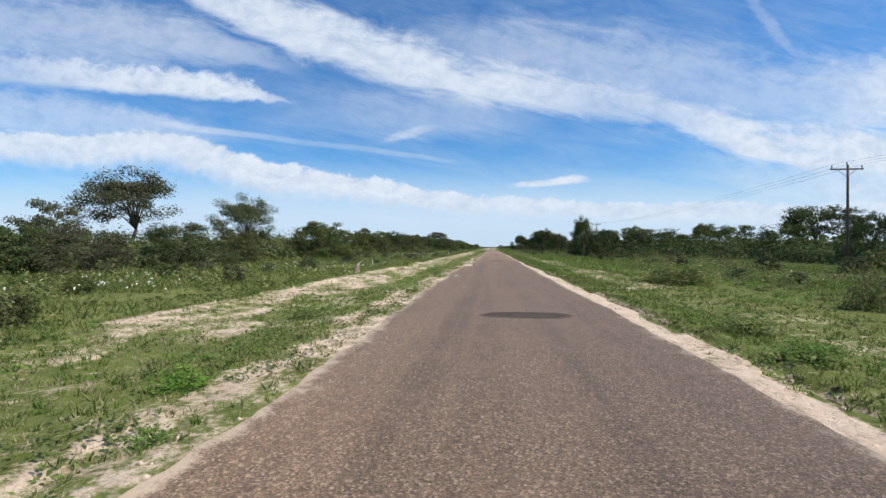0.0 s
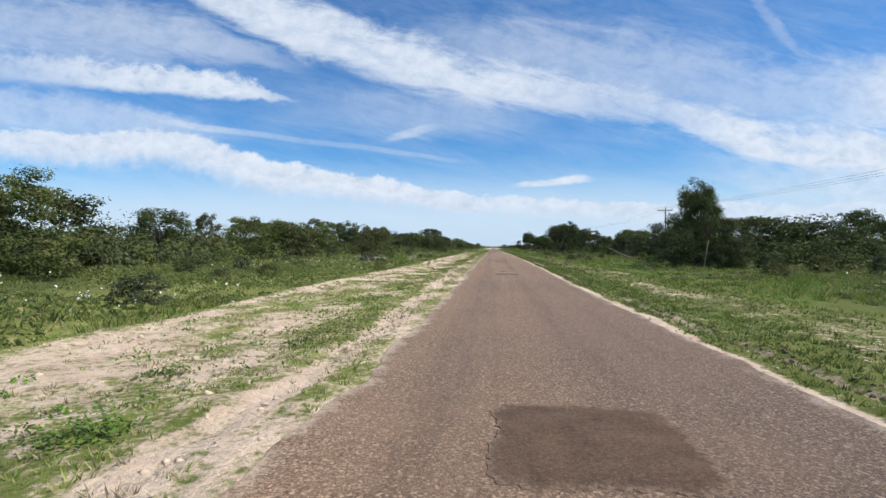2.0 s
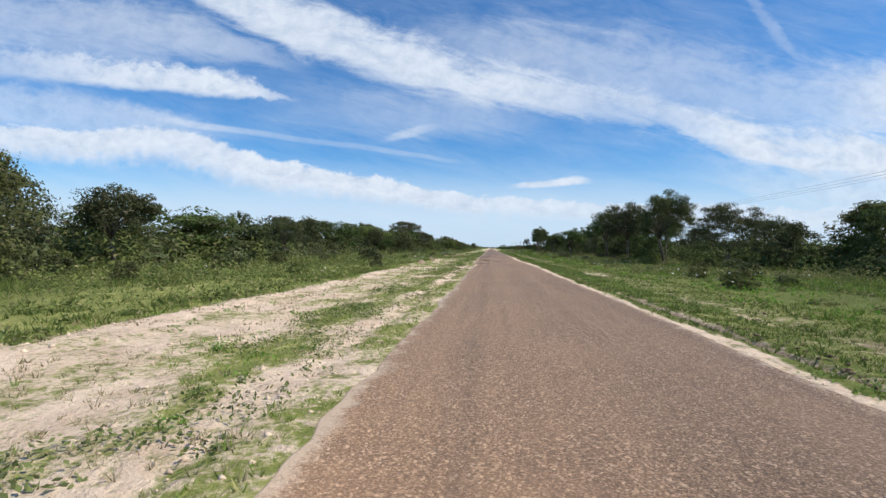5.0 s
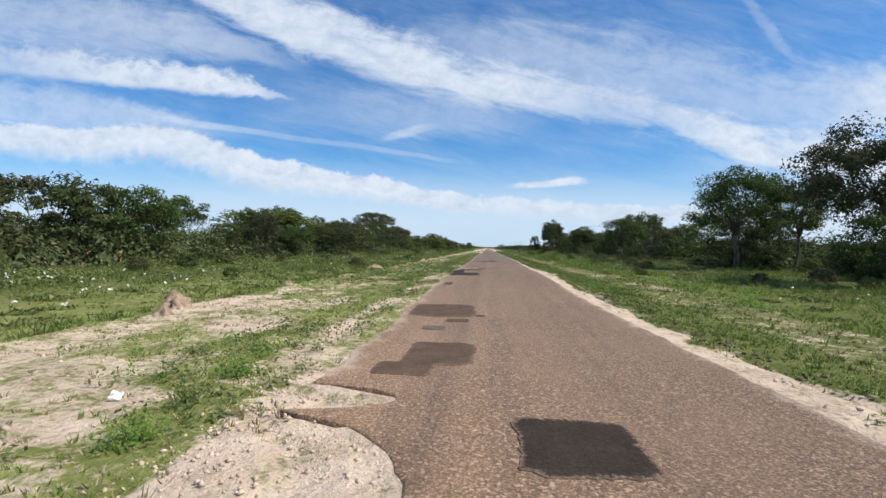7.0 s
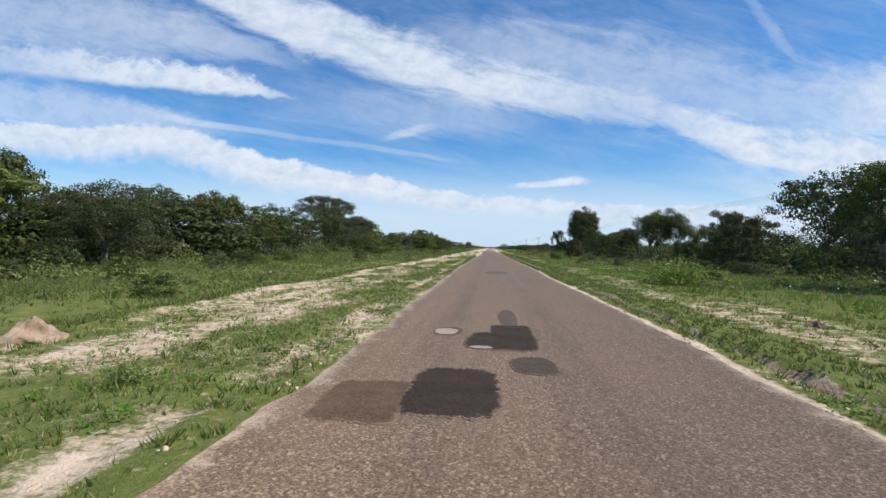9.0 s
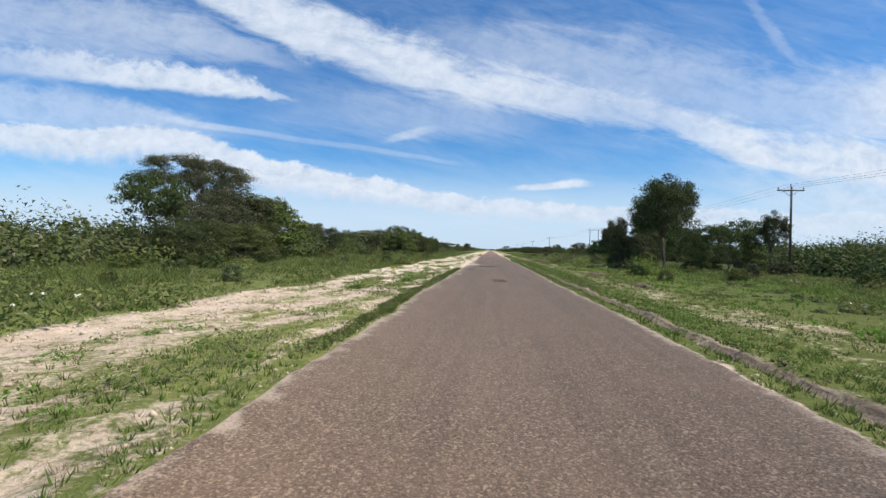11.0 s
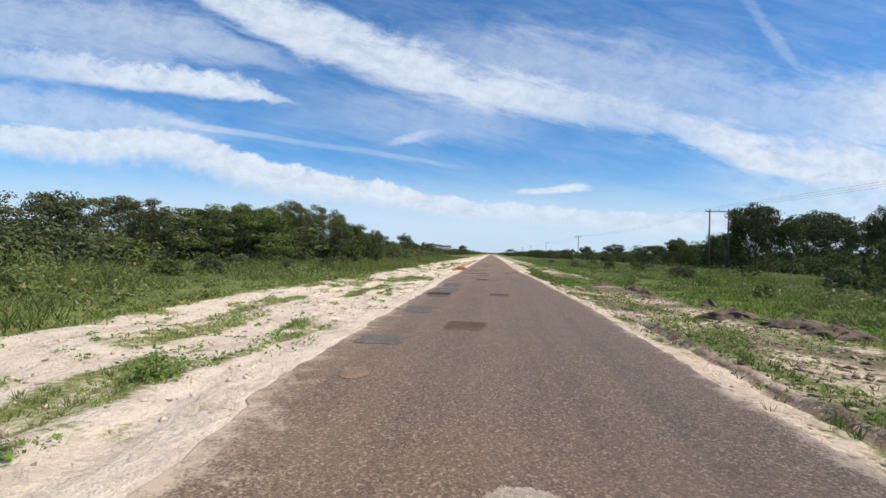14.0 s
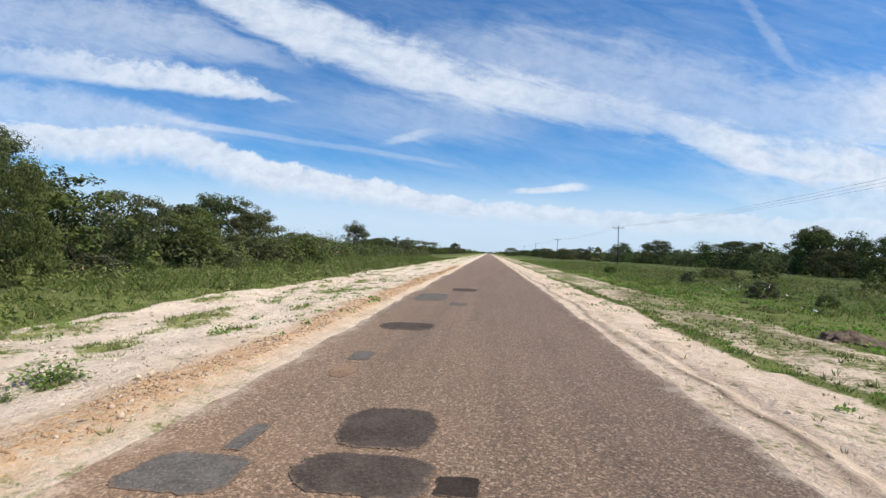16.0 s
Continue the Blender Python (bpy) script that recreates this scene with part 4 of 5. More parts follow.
    m = turn @ Matrix.Diagonal((width / w * 1.03, width / w * 1.03, height / h * 1.0, 1))
    if root not in used:
        used[root] = True
        root.matrix_basis = m
        return root
    made = copy_thing(root, m @ Matrix.Diagonal((1 / root.scale.x, 1 / root.scale.y, 1 / root.scale.z, 1)))
    return tagged(made, group={"tall": "savanna trees", "umbrella": "acacias along the road", "round": "thicket along the road", "shrub": "shrubs in the scrub", "great": "acacias along the road"}[kind])


plant("tall", -54.7, 67.7, 13.9, 16.1, 3, True)
plant("tall", -33.3, 61.7, 9.0, 8.8, 3, True)
plant("umbrella", -40.0, 39.8, 6.3, 5.6)
plant("round", -30.0, 27.3, 3.8, 4.2)
plant("round", -27.0, 29.4, 3.6, 5.6)
plant("round", -27.0, 38.6, 4.6, 6.2)
plant("round", -27.0, 48.7, 4.0, 4.8)
plant("round", -27.0, 75.4, 6.1, 9.1)
plant("round", -45.0, 90.6, 6.2, 5.6)
plant("round", -40.0, 79.7, 5.7, 4.6)
plant("round", -40.0, 75.6, 4.8, 3.7)
plant("round", -31.0, 82.0, 6.5, 9.4)
plant("tall", -35.0, 99.8, 6.3, 6.5)
plant("round", -32.0, 120.5, 6.0, 10.7)
plant("round", -36.0, 180.7, 6.9, 16.8)
plant("round", -33.0, 114.2, 5.8, 6.6)
plant("tall", -33.0, 123.1, 6.4, 6.3)
plant("round", -33.0, 104.8, 5.6, 3.4)
plant("umbrella", -47.0, 173.9, 9.3, 10.4)
plant("round", -25.3, 153.3, 6.3, 8.0)
plant("round", -30.0, 108.9, 5.4, 4.5)
plant("round", -38.0, 137.2, 6.2, 11.1)
plant("round", -33.0, 138.5, 5.3, 8.5)
plant("round", -29.0, 120.3, 4.0, 5.9)
plant("umbrella", -36.0, 154.0, 7.4, 7.5)
plant("umbrella", -31.0, 242.9, 4.6, 6.1)
plant("round", -31.0, 254.5, 4.8, 7.2)
plant("umbrella", -38.0, 270.0, 8.9, 8.4)
plant("round", -33.0, 273.1, 6.0, 8.8)
plant("round", -33.0, 138.0, 5.6, 6.0)
plant("round", -30.0, 185.0, 5.7, 11.3)
plant("umbrella", -36.0, 262.0, 7.5, 20.3)
plant("round", -33.0, 146.1, 5.3, 3.9)
plant("round", -33.0, 352.6, 8.2, 17.4)
plant("umbrella", -45.0, 215.4, 8.0, 4.7)
plant("round", -33.0, 212.3, 7.4, 9.5)
plant("round", -33.0, 223.5, 7.8, 8.4)
plant("umbrella", -30.0, 226.1, 6.8, 8.6)
plant("round", -33.0, 285.6, 7.6, 16.0)
plant("round", -40.0, 225.9, 9.0, 12.5)
plant("round", -38.0, 267.9, 8.4, 9.8)
plant("round", -36.0, 295.6, 8.4, 14.3)
plant("umbrella", -50.0, 260.9, 9.4, 10.6)
plant("umbrella", -30.0, 228.0, 5.4, 3.9)
plant("tall", -36.0, 256.5, 7.5, 5.6)
plant("umbrella", -35.5, 266.6, 8.3, 8.9)
plant("tall", -27.0, 243.0, 6.1, 4.5)
plant("umbrella", -27.0, 253.1, 4.7, 5.6)
plant("umbrella", -27.6, 270.3, 6.3, 7.1)
plant("tall", -32.7, 291.2, 8.1, 7.2)
plant("umbrella", -29.0, 306.4, 6.2, 9.7)
plant("tall", -42.6, 361.1, 11.0, 5.8)
plant("tall", -29.4, 343.2, 8.5, 9.0)
plant("umbrella", -35.0, 269.5, 8.5, 3.6)
plant("umbrella", -25.0, 266.5, 5.2, 7.2)
plant("umbrella", -38.0, 289.6, 8.5, 5.8)
plant("round", -33.0, 427.2, 7.1, 24.6)
plant("umbrella", -33.0, 333.3, 9.1, 7.3)
plant("great", -39.0, 349.0, 13.6, 17.0, 0, True)
plant("umbrella", -30.0, 338.0, 8.0, 9.3, 1, True)
plant("tall", -37.0, 364.1, 10.2, 9.2)
plant("tall", -34.0, 361.8, 10.0, 7.3)
plant("umbrella", -40.0, 390.7, 7.1, 8.6)
plant("umbrella", -27.0, 329.1, 4.4, 8.0)
plant("umbrella", -27.0, 337.6, 4.2, 7.6)
plant("round", -36.0, 377.0, 5.2, 6.1)
plant("umbrella", -27.0, 342.2, 4.8, 6.3)
plant("round", -38.0, 375.7, 4.9, 5.4)
plant("umbrella", -27.1, 369.2, 5.3, 5.6)
plant("round", -50.0, 420.5, 8.5, 9.0)
plant("round", -45.0, 440.3, 7.1, 10.8)
plant("umbrella", -40.0, 460.6, 8.7, 17.4)
plant("tall", -34.0, 485.3, 9.1, 9.3)
plant("round", -38.0, 388.5, 5.8, 4.7)
plant("umbrella", -64.0, 446.1, 10.3, 11.6)
plant("round", -30.0, 385.0, 4.7, 5.6)
plant("round", -36.0, 405.4, 6.3, 8.7)
plant("tall", -30.0, 409.9, 5.5, 4.6)
plant("round", -25.6, 417.6, 6.3, 11.2)
plant("round", -24.0, 439.4, 7.1, 7.0)
plant("umbrella", -60.0, 447.1, 10.0, 9.7)
plant("tall", -26.0, 419.2, 6.3, 5.4)
plant("round", -30.0, 417.9, 6.1, 6.4)
plant("tall", -25.7, 419.5, 6.4, 4.9)
plant("umbrella", -28.0, 432.5, 7.1, 4.8)
plant("great", -27.8, 448.0, 9.8, 9.4, 1, True)
plant("umbrella", -30.5, 441.0, 9.3, 7.0, 0, True)
plant("round", -27.0, 464.7, 6.0, 6.8)
plant("umbrella", -30.0, 425.4, 7.3, 3.5)
plant("round", -26.0, 423.8, 5.4, 3.6)
plant("umbrella", -24.5, 430.8, 6.5, 4.1)
plant("round", -20.5, 436.5, 6.5, 6.8)
plant("umbrella", -20.0, 431.5, 5.6, 4.0)
plant("round", -23.0, 451.4, 5.2, 7.3)
plant("tall", -41.0, 508.4, 8.9, 7.0)
plant("umbrella", -23.0, 461.2, 4.4, 7.2)
plant("round", -25.0, 487.7, 4.1, 6.4)
plant("tall", -28.9, 529.6, 7.9, 7.0)
plant("tall", -22.0, 744.9, 8.1, 8.6)
plant("umbrella", -21.0, 453.0, 5.0, 4.4)
plant("round", -18.0, 442.9, 5.5, 3.0)
plant("umbrella", -26.0, 466.4, 5.4, 5.5)
plant("round", -24.0, 473.8, 5.1, 7.0)
plant("round", -31.0, 636.8, 7.1, 22.4)
plant("tall", 17.4, 96.4, 7.8, 4.0)
plant("round", 19.0, 100.1, 3.6, 7.5)
plant("round", 37.0, 120.3, 7.3, 13.6)
plant("umbrella", 58.0, 136.1, 8.4, 12.1)
plant("tall", 60.0, 95.6, 10.5, 15.6)
plant("umbrella", 40.0, 55.5, 5.9, 5.4)
plant("round", 45.0, 79.6, 6.3, 8.7)
plant("round", 56.0, 118.5, 8.4, 10.0)
plant("round", 45.0, 140.7, 8.5, 16.8)
plant("round", 40.0, 96.2, 6.5, 5.5)
plant("round", 40.0, 110.1, 5.6, 7.7)
plant("tall", 17.9, 99.4, 8.2, 4.7, 3)
plant("round", 19.5, 98.3, 5.4, 4.6)
plant("round", 19.0, 106.1, 4.7, 5.3)
plant("round", 24.0, 118.5, 4.3, 5.8)
plant("round", 36.0, 118.1, 5.3, 5.6)
plant("round", 27.0, 132.6, 7.2, 6.4)
plant("round", 30.0, 129.5, 7.2, 7.1)
plant("round", 27.0, 118.0, 7.2, 4.2)
plant("umbrella", 54.0, 188.7, 10.6, 6.3)
plant("round", 43.0, 215.1, 8.1, 8.2)
plant("round", 42.0, 188.4, 7.0, 11.6)
plant("tall", 21.5, 199.0, 9.9, 9.0, 1)
plant("tall", 21.6, 216.0, 10.3, 10.6, 0)
plant("round", 40.0, 208.3, 7.5, 6.8)
plant("round", 36.0, 182.5, 6.7, 10.0)
plant("umbrella", 50.0, 183.3, 9.7, 7.9)
plant("round", 28.0, 146.6, 4.1, 5.5)
plant("round", 34.0, 164.4, 4.7, 8.1)
plant("umbrella", 31.0, 226.0, 8.5, 7.8, 2)
plant("tall", 22.7, 235.0, 10.3, 10.2, 1)
plant("tall", 28.5, 236.0, 9.8, 7.0, 0)
plant("round", 27.5, 242.0, 6.5, 9.0, 1)
plant("round", 27.0, 223.0, 5.2, 7.0, 1)
plant("tall", 40.0, 234.1, 6.9, 7.2)
plant("tall", 25.0, 208.5, 9.1, 3.3)
plant("tall", 21.0, 299.9, 7.3, 8.6)
plant("round", 33.0, 248.0, 8.5, 8.5)
plant("tall", 20.8, 265.0, 7.6, 8.6, 1)
plant("umbrella", 40.0, 295.5, 7.5, 7.5)
plant("round", 30.0, 257.9, 7.3, 8.8)
plant("tall", 38.0, 292.9, 7.1, 5.3)
plant("tall", 21.0, 303.5, 7.4, 6.2)
plant("tall", 19.6, 346.2, 11.2, 8.3)
plant("umbrella", 30.0, 301.7, 7.2, 4.3)
plant("tall", 40.0, 286.3, 6.7, 4.6)
plant("round", 27.0, 305.6, 6.2, 5.4)
plant("umbrella", 30.0, 285.4, 9.6, 8.8)
plant("tall", 30.0, 279.2, 9.2, 4.0)
plant("umbrella", 36.0, 317.7, 8.7, 6.2)
plant("umbrella", 30.0, 295.3, 5.9, 5.1)
plant("round", 26.0, 344.9, 6.2, 7.3)
plant("tall", 20.4, 348.8, 11.8, 8.4)
plant("round", 14.8, 348.3, 7.1, 3.7)
plant("umbrella", 30.0, 350.7, 6.6, 6.4)
plant("tall", 28.0, 340.5, 6.7, 3.8)
plant("umbrella", 28.0, 355.4, 5.8, 5.3)
plant("tall", 23.0, 362.1, 11.2, 8.4)
plant("umbrella", 37.0, 441.9, 10.3, 8.3)
plant("round", 33.5, 443.0, 6.8, 6.4, 1, True)
plant("round", 35.0, 413.7, 5.8, 6.6)
plant("round", 20.0, 355.1, 5.4, 5.3)
plant("umbrella", 58.0, 460.1, 10.8, 11.7)
plant("round", 47.7, 416.5, 9.7, 12.6)
plant("umbrella", 36.0, 386.2, 6.7, 6.3)
plant("tall", 40.0, 423.7, 8.1, 4.5)
plant("umbrella", 33.0, 396.8, 8.1, 7.2)
plant("umbrella", 31.0, 386.1, 7.1, 6.2)
plant("tall", 36.0, 443.7, 10.3, 4.6)
plant("umbrella", 40.0, 443.7, 8.3, 4.5)
plant("tall", 40.0, 439.1, 8.2, 4.2)
plant("round", 34.0, 146.3, 8.3, 7.5)
plant("round", 33.0, 139.8, 8.0, 6.0)
plant("round", 36.0, 181.2, 7.1, 8.8)
plant("round", 50.0, 422.3, 10.6, 9.6)
plant("round", 44.0, 403.7, 9.3, 8.0)
plant("umbrella", 61.0, 467.2, 11.7, 11.0)
plant("round", 50.0, 433.4, 8.0, 5.9)
plant("round", 40.0, 411.3, 8.9, 6.6)
plant("umbrella", 40.0, 449.5, 11.0, 7.9)
plant("umbrella", 66.0, 476.9, 12.9, 12.9)
plant("umbrella", 50.0, 440.1, 7.9, 6.8)
plant("round", 50.0, 502.2, 7.7, 10.4)
plant("round", 44.0, 470.8, 7.2, 5.8)
plant("round", 48.0, 476.6, 7.4, 7.7)
plant("umbrella", 52.0, 581.3, 7.7, 12.4)
plant("round", 56.0, 549.2, 7.5, 13.6)
plant("tall", 50.0, 506.3, 7.8, 7.3)
plant("round", 52.0, 529.8, 6.8, 10.5)
plant("tall", 50.0, 489.7, 6.3, 5.1)
plant("tall", 56.0, 490.5, 8.8, 5.1)
plant("round", 50.0, 497.8, 5.8, 5.7)
plant("round", 45.0, 486.3, 5.9, 5.8)
plant("round", 49.0, 505.0, 7.7, 6.9)
plant("round", 45.0, 493.5, 4.3, 6.6)
plant("round", 40.0, 676.6, 6.0, 20.1)
plant("round", 16.0, 773.8, 6.1, 10.5)

# trees between the ones placed above
for first, last in ((152, 200), (268, 318)):
    for side in (-1, 1):
        y = first + plant_rng.uniform(0, 4)
        while y < last:
            h = plant_rng.uniform(4.8, 7.6)
            plant(plant_rng.choice(("round", "umbrella", "round", "tall")), side * plant_rng.uniform(25, 36), y, h, h * plant_rng.uniform(0.8, 1.3))
            y += plant_rng.uniform(6, 10)

plant("shrub", -14.5, 188.5, 1.8, 2.8, 1)
# single shrubs before the bush belts
for side in (-1, 1):
    y = -10.0
    while y < 480:
        y += plant_rng.uniform(2.5, 4.3)
        x = side * (plant_rng.uniform(15, 29) if plant_rng.random() < 0.8 else plant_rng.uniform(10.5, 15))
        h = plant_rng.uniform(0.5, 1.1) + 0.06 * max(0, abs(x) - 15)
        plant("shrub", x, y, h, h * plant_rng.uniform(1.2, 1.9))


def bush_belt(name, side, front, mat, seed):
    """The unbroken undergrowth beneath and behind the trees."""
    rng = np.random.default_rng(seed)
    pts, ways = [], []
    y = -5.0
    while y < 640:
        y += rng.uniform(0.5, 1.2)
        depth = rng.uniform(0, 1)
        x = side * (float(np.interp(y, *front)) + 3.0 * vnoise(np.array(y), np.array(seed), 14.0, seed) + depth * 20)
        h = rng.uniform(1.4, 2.6) + 4.0 * depth * rng.uniform(0.5, 1.0)
        w = h * rng.uniform(1.2, 2.0)
        n = int(90 + 44 * h)
        d = rng.normal(size=(n, 3))
        d /= np.linalg.norm(d, axis=1)[:, None]
        d[:, 2] = np.abs(d[:, 2])
        lump = 1 + 0.3 * np.sin(d[:, 0] * 5 + y) * np.cos(d[:, 1] * 6 + 2 * y)
        pts.append(np.array([x, y, -0.2]) + d * np.array([w / 2, w / 2, h]) * (lump * rng.uniform(0.55, 1.0, n))[:, None])
        ways.append(d)
    v, f = leaf_points(rng, np.concatenate(pts), 0.185, np.concatenate(ways), 0.4)
    tagged(new(name, mesh_of(name, v, f, mat)), "dense green undergrowth below the roadside trees", "bush", kind="stuff")


def low_scrub(side, seed, count):
    """Knee-high leafy growth between the verge and the bush."""
    rng = np.random.default_rng(seed)
    x = side * (8.9 + 20.0 * rng.uniform(0, 1, count) ** 1.1)
    y = rng.uniform(-8, 520, count)
    lush_or_shaded = vnoise(x, y, 5.0, seed)
    ok = (lush_or_shaded + 0.03 * (np.abs(x) - 9) > 0.36) & ((side < 0) | (np.abs(x) > 9.8))
    x, y, lush_or_shaded = x[ok], y[ok], lush_or_shaded[ok]
    h = (0.14 + 0.02 * (np.abs(x) - 9)) * (0.35 + 2.4 * smooth(lush_or_shaded, 0.42, 0.8)) * rng.uniform(0.5, 1.5, len(x))
    w = 0.36 + 1.0 * h * rng.uniform(0.8, 1.6, len(x))
    per = 62
    d = rng.normal(size=(len(x), per, 3))
    d /= np.linalg.norm(d, axis=2)[:, :, None]
    d[:, :, 2] = np.abs(d[:, :, 2])
    d *= rng.uniform(0.45, 1.0, (len(x), per, 1))
    c = np.stack([x, y, land(x, y)], 1)[:, None, :] + d * np.stack([w, w, h], 1)[:, None, :]
    v, f = leaf_points(rng, c.reshape(-1, 3), 0.08, d.reshape(-1, 3), 0.45)
    tagged(new("leafy_scrub", mesh_of("leafy_scrub", v, f, SCRUB)), "knee-high leafy green scrub before the bush", "scrub", kind="stuff")


low_scrub(-1, 511, 4200)
low_scrub(1, 512, 4000)
LEFT_FRONT = ([0, 60, 165, 180, 200, 420, 440, 600], [30, 28, 26, 22, 27, 26, 20, 24])
RIGHT_FRONT = ([0, 70, 95, 180, 300, 350, 378, 600], [38, 35, 29, 25, 25, 27, 44, 46])
bush_belt("undergrowth", -1, LEFT_FRONT, LEAF, 501)
bush_belt("undergrowth", -1, LEFT_FRONT, LEAF_GREY, 502)
# both right belts use the dark leaf to carry their near side's shade
bush_belt("undergrowth", 1, RIGHT_FRONT, LEAF_DARK, 503)
bush_belt("undergrowth", 1, RIGHT_FRONT, LEAF_DARK, 504)
for side in (-1, 1):
    y = 540.0
    while y < 1000:
        y += plant_rng.uniform(9, 16)
        x = side * plant_rng.uniform(26, 50)
        h = plant_rng.uniform(4.0, 6.5)
        plant("round" if plant_rng.random() < 0.7 else "umbrella", x, y, h, h * plant_rng.uniform(1.1, 1.8))


def far_woods():
    """The bush that closes the distance, too far to tell tree from tree."""
    rng = np.random.default_rng(77)
    pts, ways = [], []
    for _ in range(1500):
        side = rng.choice([-1, 1])
        y = rng.uniform(-150, 1900)
        x = side * (rng.uniform(62, 130) if y < 950 else rng.uniform(24, 150))
        if y > 1650:
            x = rng.uniform(-150, 150)
        h, w = rng.uniform(3.5, 6.5), rng.uniform(5, 10)
        n = 80
        d = rng.normal(size=(n, 3))
        d /= np.linalg.norm(d, axis=1)[:, None]
        d[:, 2] = np.abs(d[:, 2])
        pts.append(np.array([x, y, 0.2]) + d * np.array([w / 2, w / 2, h]) * rng.uniform(0.6, 1.0, (n, 1)))
        ways.append(d)
    v, f = leaf_points(rng, np.concatenate(pts), 0.75, np.concatenate(ways))
    tagged(new("far_bush", mesh_of("far_bush", v, f, LEAF)), "dense green bushland in the distance", "bush", kind="stuff")


far_woods()


# ---- grass, weeds and flowers ----
def blades(rng, x, y, z, height, width, per):
    """Tufts of grass, each of some pointed blades."""
    n = len(x) * per
    X, Y, Z = np.repeat(x, per), np.repeat(y, per), np.repeat(z, per)
    H = np.repeat(height, per) * rng.uniform(0.5, 1.15, n)
    r = np.repeat(height, per) * 0.35 * rng.uniform(0, 1, n) ** 0.5
    a, lean = rng.uniform(0, 6.283, n), rng.uniform(0.3, 1.3, n) * H
    bx, by = X + r * np.cos(a), Y + r * np.sin(a)
    b = a + rng.uniform(-1.2, 1.2, n)
    t = rng.uniform(0, 6.283, n)
    wx, wy = np.cos(t) * width, np.sin(t) * width
    v = np.stack([np.stack([bx - wx, by - wy, Z - 0.03], 1), np.stack([bx + wx, by + wy, Z - 0.03], 1), np.stack([bx + lean * np.cos(b), by + lean * np.sin(b), Z + H], 1)], 1).reshape(-1, 3)
    return v, np.arange(3 * n).reshape(n, 3)


def scatter(rng, n, x0, x1, y0, y1, power=1.0):
    x = x0 + (x1 - x0) * rng.uniform(0, 1, n) ** power
    return x, rng.uniform(y0, y1, n)


def keep_green(rng, x, y, edge=0.06, strong=1.0):
    s = sandiness(x, y)
    ok = rng.uniform(0, 1, len(x)) < (1 - smooth(s, 0.18, 0.75)) ** strong
    dr = x - right_edge(y)
    ok &= ~((x > 0) & (np.abs(dr - 0.76) < 0.11) & (furrow(y) > 0.5))
    return ok & ((x < left_edge(y) - edge) | (x > right_edge(y) + edge))


def stuff(name, v, f, mat, label, category):
    tagged(new(name, mesh_of(name, v, f, mat)), label, category, kind="stuff")


rng = np.random.default_rng(101)
for name, x0, x1, n in (("verge_grass", -2.0, -10.0, 84000), ("verge_grass", 2.4, 9.5, 54000)):
    x, y = scatter(rng, n, x0, x1, -2, 460)
    ok = keep_green(rng, x, y, 0.06, 1.6)
    x, y = x[ok], y[ok]
    dark_stretch = (((y > 208) & (y < 296)) | (y < 20)) & (x < 0)
    if x0 < 0:
        xd, yd = x[dark_stretch], y[dark_stretch]
        stuff("verge_grass", *blades(rng, xd, yd, land(xd, yd), rng.uniform(0.05, 0.13, len(xd)), 0.013, 6), LUSH_OR_SHADED, "fresh dark green verge grass", "grass")
    x, y = x[~dark_stretch], y[~dark_stretch]
    # the right verge gets the darker grass, backlit shade put into its colour
    stuff(name, *blades(rng, x, y, land(x, y), rng.uniform(0.03, 0.095, len(x)) * (1.0 if x0 < 0 else 1.4), 0.013, 6), GRASS if x0 < 0 else LUSH_OR_SHADED, "short patchy green verge grass", "grass")
x, y = scatter(rng, 30000, -2.9, -9.2, 306, 460)
ok = keep_green(rng, x, y, 0.06, 1.2)
x, y = x[ok], y[ok]
stuff("sand_grass", *blades(rng, x, y, land(x, y), rng.uniform(0.04, 0.11, len(x)), 0.012, 9), GRASS, "green grass mats spreading over bare sand", "grass")
# same darker, shade-toned grass along the right edge
for side, edge, n in ((-1, left_edge, 26000), (1, right_edge, 26000)):
    y = rng.uniform(-2, 455, n)
    x = edge(y) + side * rng.uniform(0.08, 2.8, n)
    ok = keep_green(rng, x, y)
    x, y = x[ok], y[ok]
    stuff("edge_grass", *blades(rng, x, y, land(x, y), rng.uniform(0.025, 0.075, len(x)) * (1.0 if side < 0 else 1.5), 0.013, 6), GRASS if side < 0 else LUSH_OR_SHADED, "short green grass creeping to the road edge", "grass")
y = rng.uniform(296, 329, 4000)
x = left_edge(y) - rng.uniform(0.08, 0.6, 4000)
ok = keep_green(rng, x, y)
x, y = x[ok], y[ok]
stuff("edge_grass", *blades(rng, x, y, land(x, y), rng.uniform(0.04, 0.1, len(x)), 0.01, 8), LUSH_OR_SHADED, "dark green grass strip along the road edge", "grass")
for name, x0, x1, n in (("dry_grass", -2.4, -9.2, 44000), ("dry_grass", 2.9, 9.0, 6000)):
    x, y = scatter(rng, n, x0, x1, -2, 455)
    d = np.maximum(left_edge(y) - x, x - right_edge(y))
    ok = (d > 0.06) & (vnoise(x, y, 0.9, 145) > 0.42) & ((y < 318) | (x > 0))
    x, y = x[ok], y[ok]
    stuff(name, *blades(rng, x, y, land(x, y), rng.uniform(0.03, 0.1, len(x)), 0.012, 6), STRAW, "short dry straw-coloured verge grass", "grass")
for name, x0, x1, n in (("tall_grass", -8.6, -30.0, 42000), ("tall_grass", 7.6, 32.0, 36000)):
    x, y = scatter(rng, n, x0, x1, -5, 560, 1.3)
    low = smooth(np.abs(x), 8, 13)
    lush_or_shaded = vnoise(x, y, 4.0, 141)
